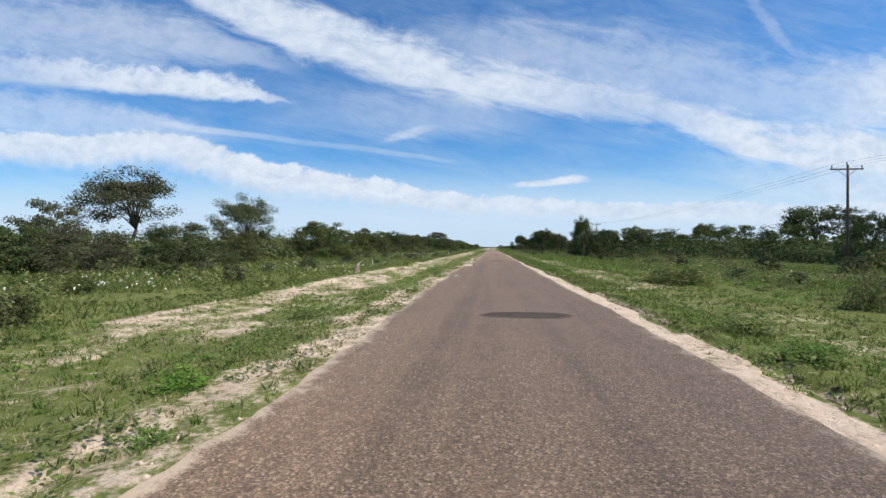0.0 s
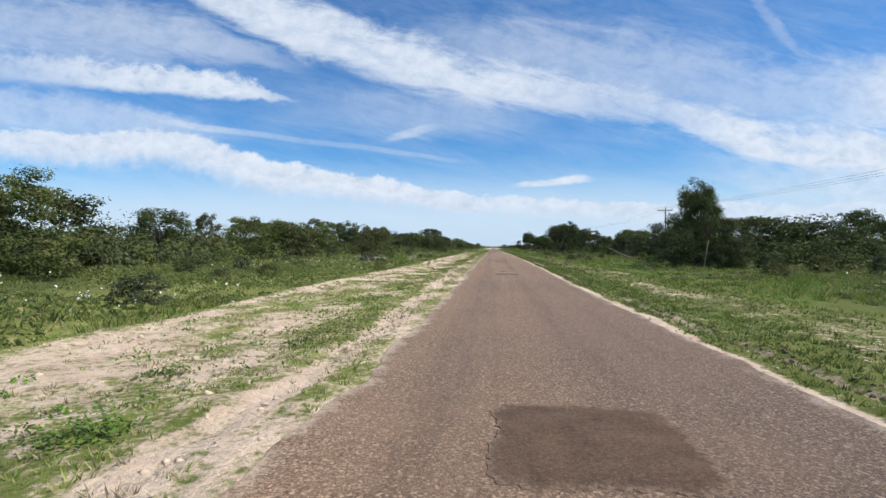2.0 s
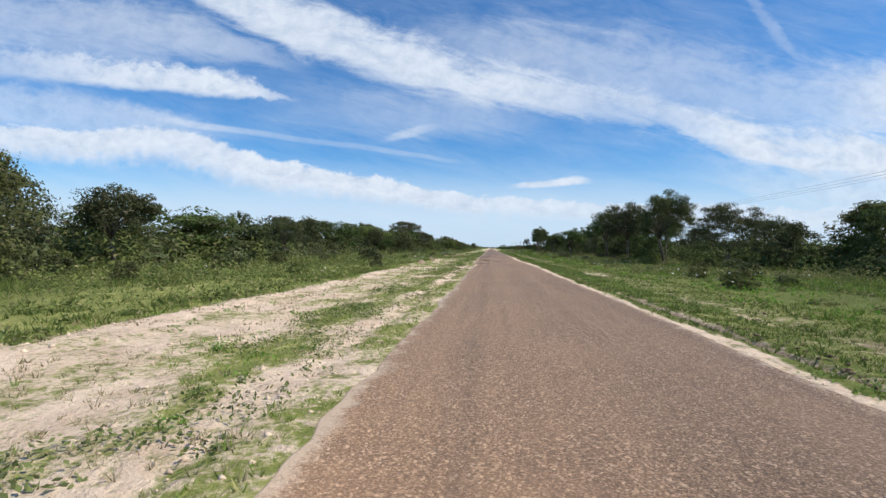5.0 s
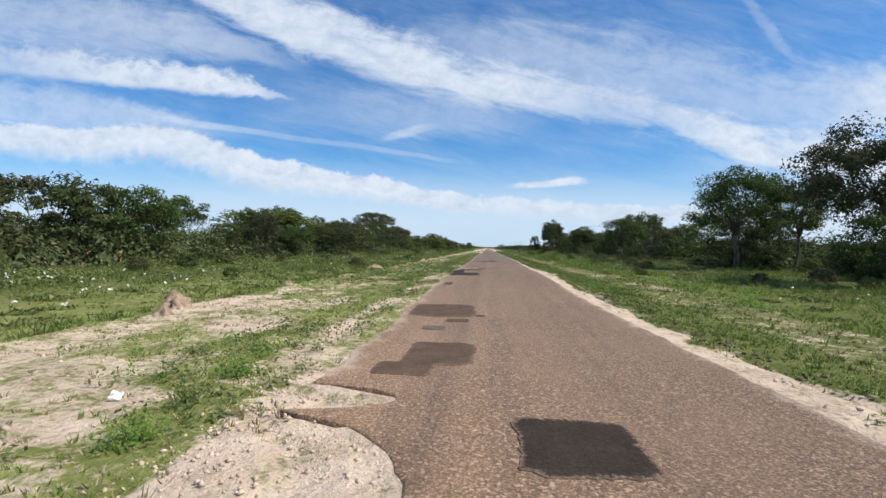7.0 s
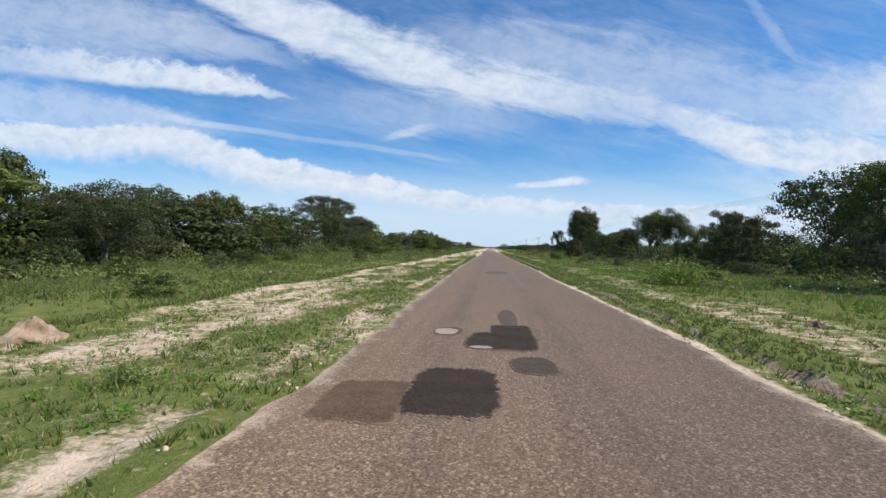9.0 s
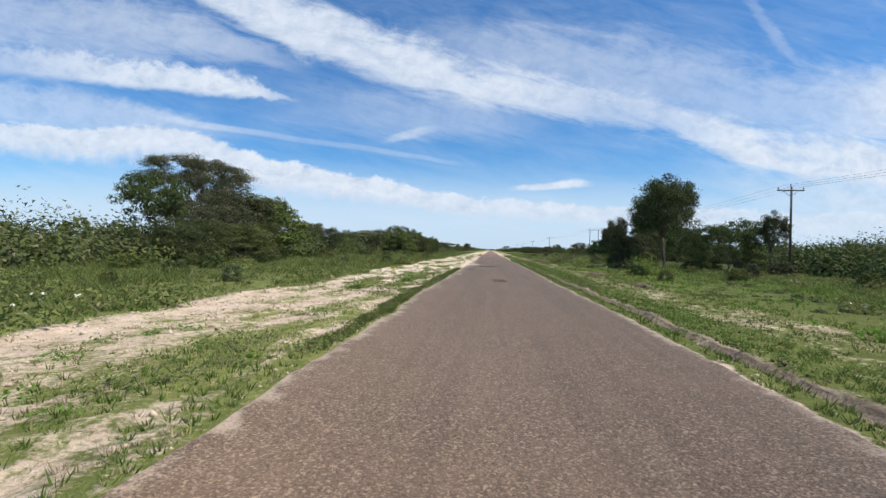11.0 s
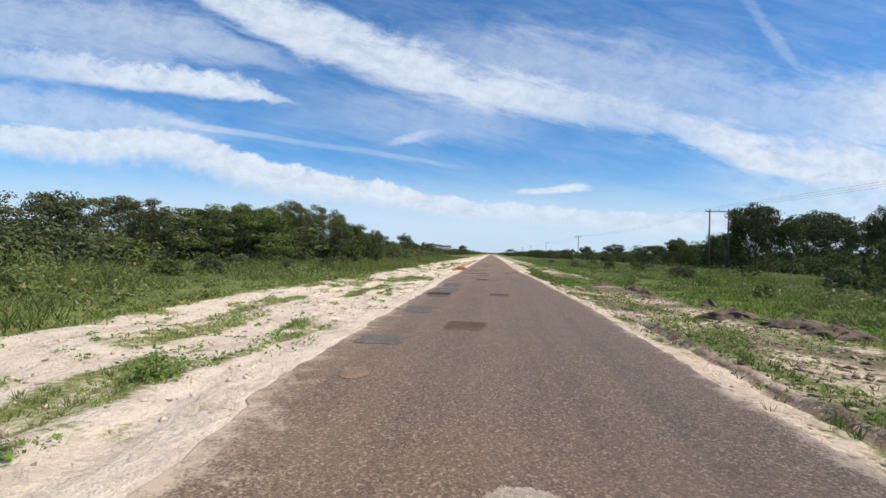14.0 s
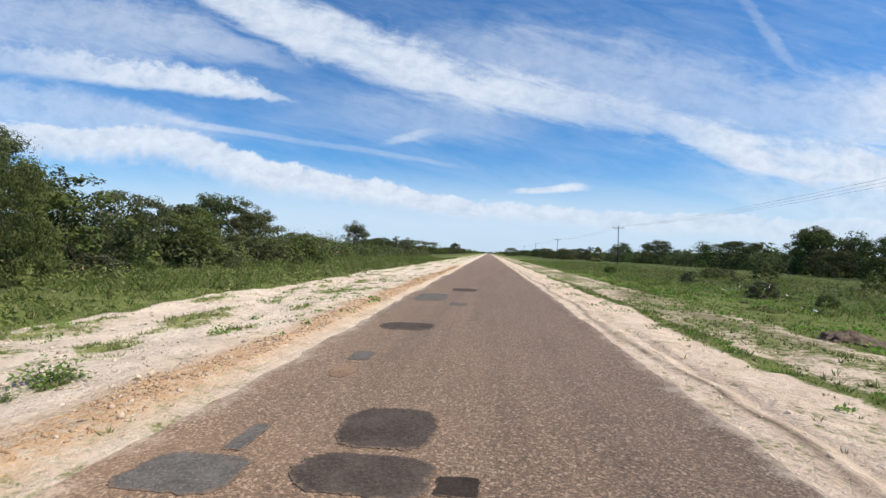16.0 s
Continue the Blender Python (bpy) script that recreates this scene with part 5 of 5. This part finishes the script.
    ok = (lush_or_shaded + rng.uniform(-0.25, 0.25, n) > 0.2) & (sandiness(x, y) < 0.35)
    x, y, low, lush_or_shaded = x[ok], y[ok], low[ok], lush_or_shaded[ok]
    stuff(name, *blades(rng, x, y, land(x, y), (0.14 + 0.16 * low) * (0.4 + 1.3 * smooth(lush_or_shaded, 0.3, 0.8)) * np.where(x < 0, 1 + 0.7 * smooth(y, 295, 320), 1.0), 0.02, 6), TALL, "tall green grass in the scrub", "grass")


def weeds(name, x0, x1, y0, y1, n, seed, size, strong=0.5, label="low green broad-leaved weeds on the verge"):
    rng = np.random.default_rng(seed)
    x, y = scatter(rng, n, x0, x1, y0, y1)
    d = np.maximum(left_edge(y) - x, x - right_edge(y))
    ok = (vnoise(x, y, 1.6, seed) > 0.5) & (d > 0.15)
    ok &= rng.uniform(0, 1, n) < np.where(sandiness(x, y) > 0.6, strong, 1.0)
    x, y = x[ok], y[ok]
    per = 24 if size < 1.5 else 14
    k = len(x) * per
    r = np.repeat(rng.uniform(0.12, 0.34, len(x)) * size, per)
    a, f = rng.uniform(0, 6.283, k), rng.uniform(0, 1, k) ** 0.5
    cx, cy = np.repeat(x, per) + r * f * np.cos(a), np.repeat(y, per) + r * f * np.sin(a)
    cz = np.repeat(land(x, y), per) + r * rng.uniform(0.05, 0.75, k) * (1.15 - f)+ 0.01
    v, fc = leaf_cards(rng, np.stack([cx, cy, cz], 1), 0.031 if size < 1.5 else 0.06, 0.55, 0.9)
    stuff(name, v, fc, WEED, label, "weeds")


weeds("verge_weeds", -2.9, -5.2, 0, 330, 5200, 201, 1.0)
weeds("verge_weeds", -3.4, -4.9, 0, 82, 420, 208, 1.15)
weeds("verge_weeds", 3.2, 6.0, 0, 400, 5200, 202, 1.0)
weeds("verge_weeds", 3.6, 7.0, 400, 460, 500, 203, 0.9)
weeds("verge_weeds", -3.6, -9.5, 0, 330, 2600, 204, 0.85)
weeds("sand_weeds", -3.1, -9.0, 318, 460, 2300, 205, 0.75, 0.4, "sparse green weeds on bare sand")
weeds("scrub_weeds", -9.5, -20, 0, 470, 6500, 206, 1.7, 1.0, "leafy green weeds in the scrub")
weeds("scrub_weeds", 7.5, 20, 0, 470, 6500, 207, 1.7, 1.0, "leafy green weeds in the scrub")


def clump_model(size, count, leaf, seed, mat):
    rng = np.random.default_rng(seed)
    root = tagged(new("weed_clump"), "leafy bright green weed clump on the verge", "weed", "weed clumps on the verge")
    d = rng.normal(size=(count, 3))
    d /= np.linalg.norm(d, axis=1)[:, None]
    d[:, 2] = np.abs(d[:, 2])
    lump = 1 + 0.35 * np.sin(d[:, 0] * 6 + seed) * np.cos(d[:, 1] * 5)
    c = d * np.array([size / 2, size / 2, size / 2]) * (lump * rng.uniform(0.35, 1.0, count))[:, None]
    part("leaves", mesh_of("leaves", *leaf_cards(rng, c, leaf, 0.5, 0.9), mat), root)
    pieces = [tube([(0, 0, -0.05), tuple(p * 0.5 + np.array([0, 0, 0.05])), tuple(p)], [0.012, 0.008, 0.003], 5) for p in c[:9]]
    tagged(part("stems", mesh_of("stems", *join(pieces), TALL), root), kind="stuff")
    root.location = (0, -640 - seed, 0)
    return root


CLUMPS = [(0.9, clump_model(0.9, 620, 0.03, 1, WEED)), (0.9, clump_model(0.9, 520, 0.034, 2, WEED)), (2.6, clump_model(2.6, 2200, 0.06, 3, SCRUB))]


def weed_clump(x, y, w, h):
    size, root = CLUMPS[2] if w > 1.6 else CLUMPS[plant_rng.randrange(2)]
    m = pose(x, y, float(land(x, y)), 0, 0, plant_rng.uniform(0, 360)) @ Matrix.Diagonal((w / size, w / size, h / size * 2, 1))
    if root not in used:
        used[root] = True
        root.matrix_basis = m
        return
    copy_thing(root, m @ Matrix.Diagonal((1 / root.scale.x, 1 / root.scale.y, 1 / root.scale.z, 1)))


weed_clump(-9.6, 339.4, 3.26, 1.20)
weed_clump(-9.2, 89.0, 1.74, 0.87)
weed_clump(-10.1, 101.7, 1.72, 1.26)
weed_clump(8.8, 24.8, 4.45, 1.25)
weed_clump(10.9, 15.6, 1.69, 1.52)
weed_clump(-3.9, 182.0, 0.75, 0.37)
weed_clump(-3.5, 179.1, 0.70, 0.41)
weed_clump(-3.5, 177.2, 0.71, 0.30)
weed_clump(-3.5, 191.1, 0.61, 0.28)
weed_clump(-3.6, 192.0, 0.45, 0.34)
weed_clump(-3.6, 193.0, 0.55, 0.31)
weed_clump(-3.7, 110.3, 0.50, 0.37)
weed_clump(-4.3, 110.0, 0.38, 0.14)
weed_clump(-3.5, 96.5, 0.39, 0.15)
weed_clump(-3.4, 95.9, 0.17, 0.21)
weed_clump(-3.5, 319.6, 0.40, 0.32)
weed_clump(-3.8, 318.6, 0.36, 0.23)
weed_clump(-5.0, 324.2, 1.02, 0.40)
weed_clump(-4.2, 332.9, 0.48, 0.30)
weed_clump(-4.1, 346.5, 0.32, 0.25)
weed_clump(-3.1, 360.9, 0.28, 0.24)
weed_clump(-4.2, 375.6, 0.95, 0.39)
weed_clump(-3.7, 373.2, 0.31, 0.16)
weed_clump(-4.2, 389.4, 0.42, 0.34)
weed_clump(-3.9, 388.0, 0.36, 0.24)
weed_clump(4.2, 396.5, 0.87, 0.29)
weed_clump(3.6, 406.1, 0.97, 0.49)
weed_clump(-4.6, 402.6, 0.27, 0.17)
weed_clump(-5.0, 431.5, 0.84, 0.34)
weed_clump(-4.9, 430.8, 0.31, 0.14)
weed_clump(-4.9, 430.2, 0.62, 0.12)
weed_clump(-5.6, 220.4, 0.70, 0.26)
weed_clump(-4.3, 218.1, 0.59, 0.24)
weed_clump(-4.7, 243.4, 0.69, 0.40)
weed_clump(-5.2, 418.1, 0.51, 0.25)
weed_clump(-8.1, 419.4, 0.61, 0.36)
weed_clump(9.8, 265.1, 4.04, 1.55)
weed_clump(13.0, 360.0, 2.79, 1.22)
weed_clump(9.6, 361.3, 3.29, 1.46)
weed_clump(11.5, 367.5, 3.07, 1.96)
weed_clump(12.9, 331.5, 2.97, 1.81)
weed_clump(8.5, 400.6, 1.11, 1.11)
weed_clump(15.4, 406.2, 2.14, 1.43)
weed_clump(-4.9, 11.6, 1.26, 0.42)
weed_clump(-3.2, 17.4, 0.84, 0.37)
weed_clump(-3.9, 31.8, 1.00, 0.40)
weed_clump(-3.6, 29.6, 0.70, 0.21)
weed_clump(-4.0, 5.4, 0.81, 0.27)
weed_clump(-4.1, 56.7, 0.91, 0.25)
weed_clump(-3.2, 3.8, 0.42, 0.14)
weed_clump(4.2, 7.4, 1.05, 0.40)
weed_clump(4.7, 10.2, 1.35, 0.51)
weed_clump(3.6, 235.9, 0.88, 0.28)
weed_clump(-5.9, 308.9, 1.24, 0.44)
weed_clump(-3.7, 307.2, 0.85, 0.33)
weed_clump(-4.4, 312.3, 1.40, 0.51)
weed_clump(-4.2, 71.4, 0.60, 0.27)
weed_clump(-3.7, 204.8, 0.60, 0.25)
weed_clump(-3.7, 207.1, 0.57, 0.33)
weed_clump(4.4, 114.9, 1.28, 0.37)
weed_clump(-3.3, 178.0, 0.27, 0.14)



def flowers():
    rng = np.random.default_rng(301)
    x, y = scatter(rng, 2600, -8.8, -18, -5, 300)
    ok = vnoise(x, y, 7.0, 151) > 0.62
    x2, y2 = scatter(rng, 1100, 8, 16, 10, 450)
    ok2 = vnoise(x2, y2, 7.0, 161) > 0.65
    x, y = np.concatenate([x[ok], x2[ok2]]), np.concatenate([y[ok], y2[ok2]])
    c = np.stack([x, y, land(x, y) + rng.uniform(0.35, 0.8, len(x))], 1)
    stuff("white_flowers", *leaf_cards(rng, np.repeat(c, 3, 0) + rng.normal(size=(3 * len(c), 3)) * 0.025, 0.034, 0.9, 0.5), PETAL, "small white wild flowers among tall grass", "flowers")


flowers()


# ---- single things on the verge ----
def lumpy(seed, w, h, mat, name, rough=0.28, n=22, rings=7, grit=0.0):
    verts, faces = [], []
    for r in range(rings + 1):
        f = r / rings
        for i in range(n):
            a = 2 * math.pi * i / n
            wob = 1 + rough * noise.noise((math.cos(a) * 1.3 + seed, math.sin(a) * 1.3, f * 2)) + rough * 0.6 * noise.noise((math.cos(a) * 4 + seed, math.sin(a) * 4, f * 6))
            z = h * (1 - f ** 1.6) * (1 + rough * noise.noise((math.cos(a) * 3 * f + seed, math.sin(a) * 3 * f, 5.0))) - 0.12 * f + grit * noise.noise((math.cos(a) * 23 * f + seed, math.sin(a) * 23 * f, 1.0)) + grit * noise.noise((math.cos(a) * 51 * f + seed, math.sin(a) * 51 * f, 3.0))
            verts.append((math.cos(a) * w / 2 * f * wob, math.sin(a) * w / 2 * f * wob, z))
    for r in range(rings):
        for i in range(n):
            a, b = r * n + i, r * n + (i + 1) % n
            faces.append((a, a + n, b + n, b))
    return mesh_of(name, verts, faces, mat, True)


mound_count = [0]


def soil_mound(x, y, w, h, label="crumbly mound of dug sandy soil in grass"):
    mound_count[0] += 1
    dark = x > 0
    ob = new("soil_mound", lumpy(mound_count[0] * 7.3, w, h * (0.6 if dark else 0.95), CLAY if dark else SOIL, "soil_mound", 0.55, 44, 14, 0.05 * min(1.0, w)))
    ob.matrix_basis = pose(x, y, float(land(x, y)) + 0.01, 0, 0, mound_count[0] * 47)
    return tagged(ob, label, "soil mound", "soil mounds on the verge")


soil_mound(-9.1, 223.7, 1.38, 0.31)
soil_mound(-8.0, 226.4, 0.63, 0.19)
soil_mound(-8.1, 233.7, 0.80, 0.30)
soil_mound(-8.3, 245.7, 1.17, 0.34)
soil_mound(-8.2, 186.0, 1.03, 0.30)
soil_mound(-8.1, 184.3, 0.71, 0.17)
soil_mound(-8.8, 199.5, 1.00, 0.37)
soil_mound(-9.1, 207.5, 0.71, 0.21)
soil_mound(-7.4, 38.3, 1.12, 0.22)
soil_mound(-9.5, 32.5, 0.50, 0.68)
soil_mound(-8.8, 314.1, 0.52, 0.14)
soil_mound(-7.2, 102.7, 0.56, 0.27)
soil_mound(-7.1, 107.0, 0.58, 0.26)
soil_mound(9.4, 377.4, 1.76, 0.55)
soil_mound(9.0, 370.6, 2.06, 0.41)
soil_mound(7.8, 327.2, 2.29, 0.34)
soil_mound(8.3, 342.9, 2.05, 0.38)
soil_mound(7.3, 250.2, 0.86, 0.26)
soil_mound(7.5, 314.7, 1.66, 0.33)
soil_mound(8.5, 438.2, 1.69, 0.31)
soil_mound(-8.3, 198.3, 0.52, 0.26)
soil_mound(7.1, 119.7, 1.64, 0.33)
soil_mound(8.3, 383.9, 2.12, 0.39)


for i in range(11):
    soil_mound(plant_rng.uniform(6.2, 9.0), 366 + 3.3 * i, plant_rng.uniform(0.9, 1.9), plant_rng.uniform(0.3, 0.5), "rough mound of dark dug soil in grass")
for i in range(5):
    soil_mound(plant_rng.uniform(7.2, 9.4), 108 + 6.5 * i, plant_rng.uniform(0.8, 1.5), plant_rng.uniform(0.25, 0.4), "rough mound of dark dug soil in grass")


def clods(name, x0, x1, y0, y1, n, size, mat, label, seed, along=None, heap=None):
    """Loose lumps of soil or gravel."""
    rng = np.random.default_rng(seed)
    x, y = scatter(rng, n, x0, x1, y0, y1)
    x = x if along is None else along(y) + x
    bare = sandiness(x, y)
    ok = (bare < 0.5) if mat is CLAY else (bare > 0.45) | ((y < 300) & (size < 0.03))
    x, y = x[ok], y[ok]
    n = len(x)
    base = np.array([(1, 0, 0), (-1, 0, 0), (0, 1, 0), (0, -1, 0), (0, 0, 1), (0, 0, -1)], float)
    tri = np.array([(0, 2, 4), (2, 1, 4), (1, 3, 4), (3, 0, 4), (2, 0, 5), (1, 2, 5), (3, 1, 5), (0, 3, 5)])
    s = size * rng.uniform(0.4, 1.5, n) ** 1.5
    v = base[None] * s[:, None, None] * rng.uniform(0.6, 1.3, (n, 6, 1)) * np.array([1, 1, 0.7 if size < 0.04 else 0.24]) + rng.normal(size=(n, 6, 3)) * (s * 0.2)[:, None, None]
    z = land(x, y) + s * 0.1 if heap is None else heap(x, y)
    v = v + np.stack([x, y, z], 1)[:, None, :]
    f = (tri[None] + 6 * np.arange(n)[:, None, None]).reshape(-1, 3)
    stuff(name, v.reshape(-1, 3), f, mat, label, "soil")


clods("soil_clods", 5.6, 8.6, 0, 450, 5200, 0.04, SOIL, "rough dug soil clods along the verge", 401)
clods("soil_clods", -8.2, -9.2, 0, 320, 2000, 0.045, SAND, "sandy soil clods along the edge of the grass", 402)
clods("sand_lumps", -3.0, -8.8, 306, 460, 7000, 0.03, SAND, "small lumps of pale sand", 403)
clods("sand_lumps", -2.9, -8.9, 6, 310, 7000, 0.038, SAND, "lumps of pale sandy soil between grass", 413)
clods("edge_gravel", -2.4, -3.1, 0, 330, 2200, 0.022, SAND, "pale gravel along the broken road edge", 404)
clods("edge_gravel", -1.0, -3.2, 188.0, 193.0, 1500, 0.018, SAND, "loose pale gravel in the broken road edge", 405)
clods("edge_gravel", 2.9, 3.5, 0, 460, 1800, 0.022, SAND, "pale gravel along the road edge", 406)
clods("soil_clods", 0.55, 1.15, 0, 460, 6000, 0.034, CLAY, "dark broken soil clods beside the road edge", 409, right_edge)
# dark clods made plentiful so they also stand in for shade among the grass
clods("soil_clods", 0.9, 4.6, 0, 460, 8000, 0.028, CLAY, "dark soil clods in the verge, partly for grass shade", 410, right_edge)
clods("soil_debris", 1.0, 4.8, 371, 405, 3600, 0.05, SOIL, "heaps of broken pale soil beside the road", 411, right_edge)
clods("soil_debris", -3.2, -8.6, 318, 460, 1500, 0.04, SOIL, "brown soil lumps on bare sand", 412)
clods("orange_gravel", -3.05, -3.75, 418.5, 480, 12000, 0.016, TAN, "ridge of loose tan-orange laterite gravel beside the road", 407)



def on_pile(x, y):
    r = np.hypot((x + 3.0) / 0.75, (y - 417.8) / 1.95)
    return np.maximum(land(x, y) + 0.005, 0.3 * (1 - np.minimum(r, 1.1) ** 1.6) - 0.05)


clods("orange_gravel", -2.2, -3.8, 415.7, 419.9, 5200, 0.019, GRAVEL, "loose orange laterite gravel on the heap", 408, None, on_pile)
pile = new("laterite_heap", lumpy(91.0, 1.5, 0.3, GRAVEL, "laterite_heap", 0.5, 120, 40, 0.05))
pile.matrix_basis = pose(-3.0, 417.8, -0.05, 0, 0, 3) @ Matrix.Diagonal((1.0, 2.6, 1, 1))
tagged(pile, "low heap of orange laterite gravel at the road edge", "soil heap")


def fallen_log():
    root = tagged(new("fallen_branch"), "dark dead branch leaning in the grass", "branch")
    root.scale = (1.15, 1.15, 1.15)
    root.location = (21.6, 140.0, float(land(21.6, 140.0)))
    part("limb", mesh_of("limb", *tube([(1.9, 0.4, 0.02), (0.8, 0.2, 0.35), (-0.6, 0, 1.0), (-2.3, -0.2, 1.9)], [0.13, 0.11, 0.085, 0.03], 9), DEAD, True), root)
    part("fork", mesh_of("fork", *tube([(0.9, 0.22, 0.32), (0.2, 0.6, 0.25), (-0.3, 1.0, 0.05)], [0.07, 0.05, 0.02], 7), DEAD, True), root)
    part("fork", mesh_of("fork", *tube([(1.5, 0.32, 0.14), (2.0, -0.3, 0.3), (2.3, -0.8, 0.5)], [0.06, 0.045, 0.015], 7), DEAD, True), root)


fallen_log()


def litter(x, y):
    n = 9
    verts = [(0.06 * (i / n - 0.5) * 2 + 0.01 * noise.noise((i, j, 2.0)), 0.05 * (j / n - 0.5) * 2, 0.03 + 0.04 * noise.noise((i * 0.45, j * 0.45, 7.0))) for j in range(n + 1) for i in range(n + 1)]
    faces = [(j * (n + 1) + i, j * (n + 1) + i + 1, (j + 1) * (n + 1) + i + 1, (j + 1) * (n + 1) + i) for j in range(n) for i in range(n)]
    ob = new("plastic_scrap", mesh_of("plastic_scrap", verts, faces, PLASTIC, True))
    ob.modifiers.new("thickness", "SOLIDIFY").thickness = 0.004
    ob.matrix_basis = pose(x, y, float(land(x, y)) + 0.05, 40, 15, 20)
    tagged(ob, "crumpled white plastic scrap lying in verge grass", "litter")


litter(-4.56, 192.2)


def yellow_weed(x, y):
    rng = np.random.default_rng(8)
    root = tagged(new("yellow_weed"), "yellowing upright weed on bare sand", "weed")
    root.location = (x, y, float(land(x, y)))
    part("stem", mesh_of("stem", *tube([(0, 0, -0.05), (0.02, 0, 0.2), (0, 0.03, 0.42)], [0.01, 0.008, 0.004], 6), TALL), root)
    c = np.stack([rng.normal(0, 0.07, 70), rng.normal(0, 0.07, 70), rng.uniform(0.08, 0.45, 70)], 1)
    part("leaves", mesh_of("leaves", *leaf_cards(rng, c, 0.05), YELLOW), root)


yellow_weed(-7.0, 321.8)


def road_mark(x, y, length, width, turn):
    """A stroke of white paint on the asphalt."""
    pts = [(-length / 2, -width / 2), (length / 2, -width * 0.35), (length / 2, width / 2), (-length / 2, width * 0.4)]
    rot = Matrix.Rotation(radians(turn), 2)
    top = [rot @ Vector(p) for p in pts]
    verts = [(x + p.x, y + p.y, -0.002) for p in top] + [(x + p.x, y + p.y, 0.006) for p in top]
    faces = [(4, 5, 6, 7), (0, 1, 5, 4), (1, 2, 6, 5), (2, 3, 7, 6), (3, 0, 4, 7)]
    part("paint_stroke", mesh_of("paint_stroke", verts, faces, PAINT), road, "hand-painted white stroke")


def chalk_row(x, y, step, drift, strokes):
    """A short row of weathered paint strokes along the road edge."""
    for i, (length, turn) in enumerate(strokes):
        road_mark(x + drift * i, y + step * i, length, 0.038, turn)


chalk_row(-2.32, 319.6, 0.13, 0.035, ((0.22, 12), (0.2, 62), (0.24, 8), (0.18, 130), (0.24, 15), (0.26, 70)))
chalk_row(-2.33, 27.08, 0.19, 0.008, ((0.26, 4), (0.22, 40), (0.24, 5), (0.24, 176), (0.25, 3), (0.24, 2), (0.22, 178)))
chalk_row(-2.2, 223.65, 0.16, 0.012, ((0.26, 0), (0.2, 55), (0.24, 3), (0.22, 178), (0.24, 10), (0.24, 4)))


# ---- power line ----
def cylinder(x, y, z0, z1, r0, r1, sides=12):
    return tube([(x, y, z0), (x, y, (z0 + z1) / 2), (x, y, z1)], [r0, (r0 + r1) / 2, r1], sides)


def beam(x0, x1, y, z, d):
    verts = [(x, y + a, z + b) for x in (x0, x1) for a, b in ((-d, -d), (d, -d), (d, d), (-d, d))]
    return verts, [(0, 1, 2, 3), (7, 6, 5, 4), (0, 4, 5, 1), (1, 5, 6, 2), (2, 6, 7, 3), (3, 7, 4, 0)]


def power_pole(x, y, twin=False):
    root = tagged(new("power_pole"), "two-legged timber power pole with crossarm" if twin else "timber power pole with crossarm and insulators", "power pole", "" if twin else "power poles along the road")
    root.location = (x, y, -0.2)
    h = 8.9
    for px in ((0.0, 2.5) if twin else (0.0,)):
        part("pole", mesh_of("pole", *cylinder(px, 0, -0.3, h, 0.13, 0.09), POLE, True), root)
    lo, hi = (-0.6, 3.1) if twin else (-1.3, 1.3)
    arm = part("crossarm", mesh_of("crossarm", *beam(lo, hi, 0.12, h - 0.35, 0.055), POLE), root)
    for px in ((-0.5, 1.25, 3.0) if twin else (-1.2, 0.0, 1.2)):
        z = h - 0.3 if px or twin else h
        part("insulator", mesh_of("insulator", *tube([(px, 0.12, z), (px, 0.12, z + 0.1), (px, 0.12, z + 0.14), (px, 0.12, z + 0.22), (px, 0.12, z + 0.3)], [0.03, 0.03, 0.075, 0.05, 0.025], 10), STEEL, True), arm)
    if not twin:
        for s in (-1, 1):
            part("brace", mesh_of("brace", *tube([(0, 0.1, h - 1.0), (s * 0.75, 0.12, h - 0.4)], [0.02, 0.02], 6), STEEL), root)


line_y = [-55.0, 44.5, 142.8, 241.0, 341.0, 440.4, 542.0, 642.0, 742.0, 842.0]
for yy in line_y:
    power_pole(30.0, yy, yy == 440.4)


def wire(px):
    pieces = []
    for a, b in zip(line_y[:-1], line_y[1:]):
        pts = []
        for i in range(13):
            f = i / 12
            pts.append((30.0 + px, a + (b - a) * f, 8.75 - 1.1 * 4 * f * (1 - f)))
        pieces.append(tube(pts, [0.009] * 13, 5))
    tagged(new("power_line", mesh_of("power_line", *join(pieces), STEEL)), "thin sagging power line between timber poles", "power line", "power lines")


for px in (-1.2, 0.0, 1.2):
    wire(px)
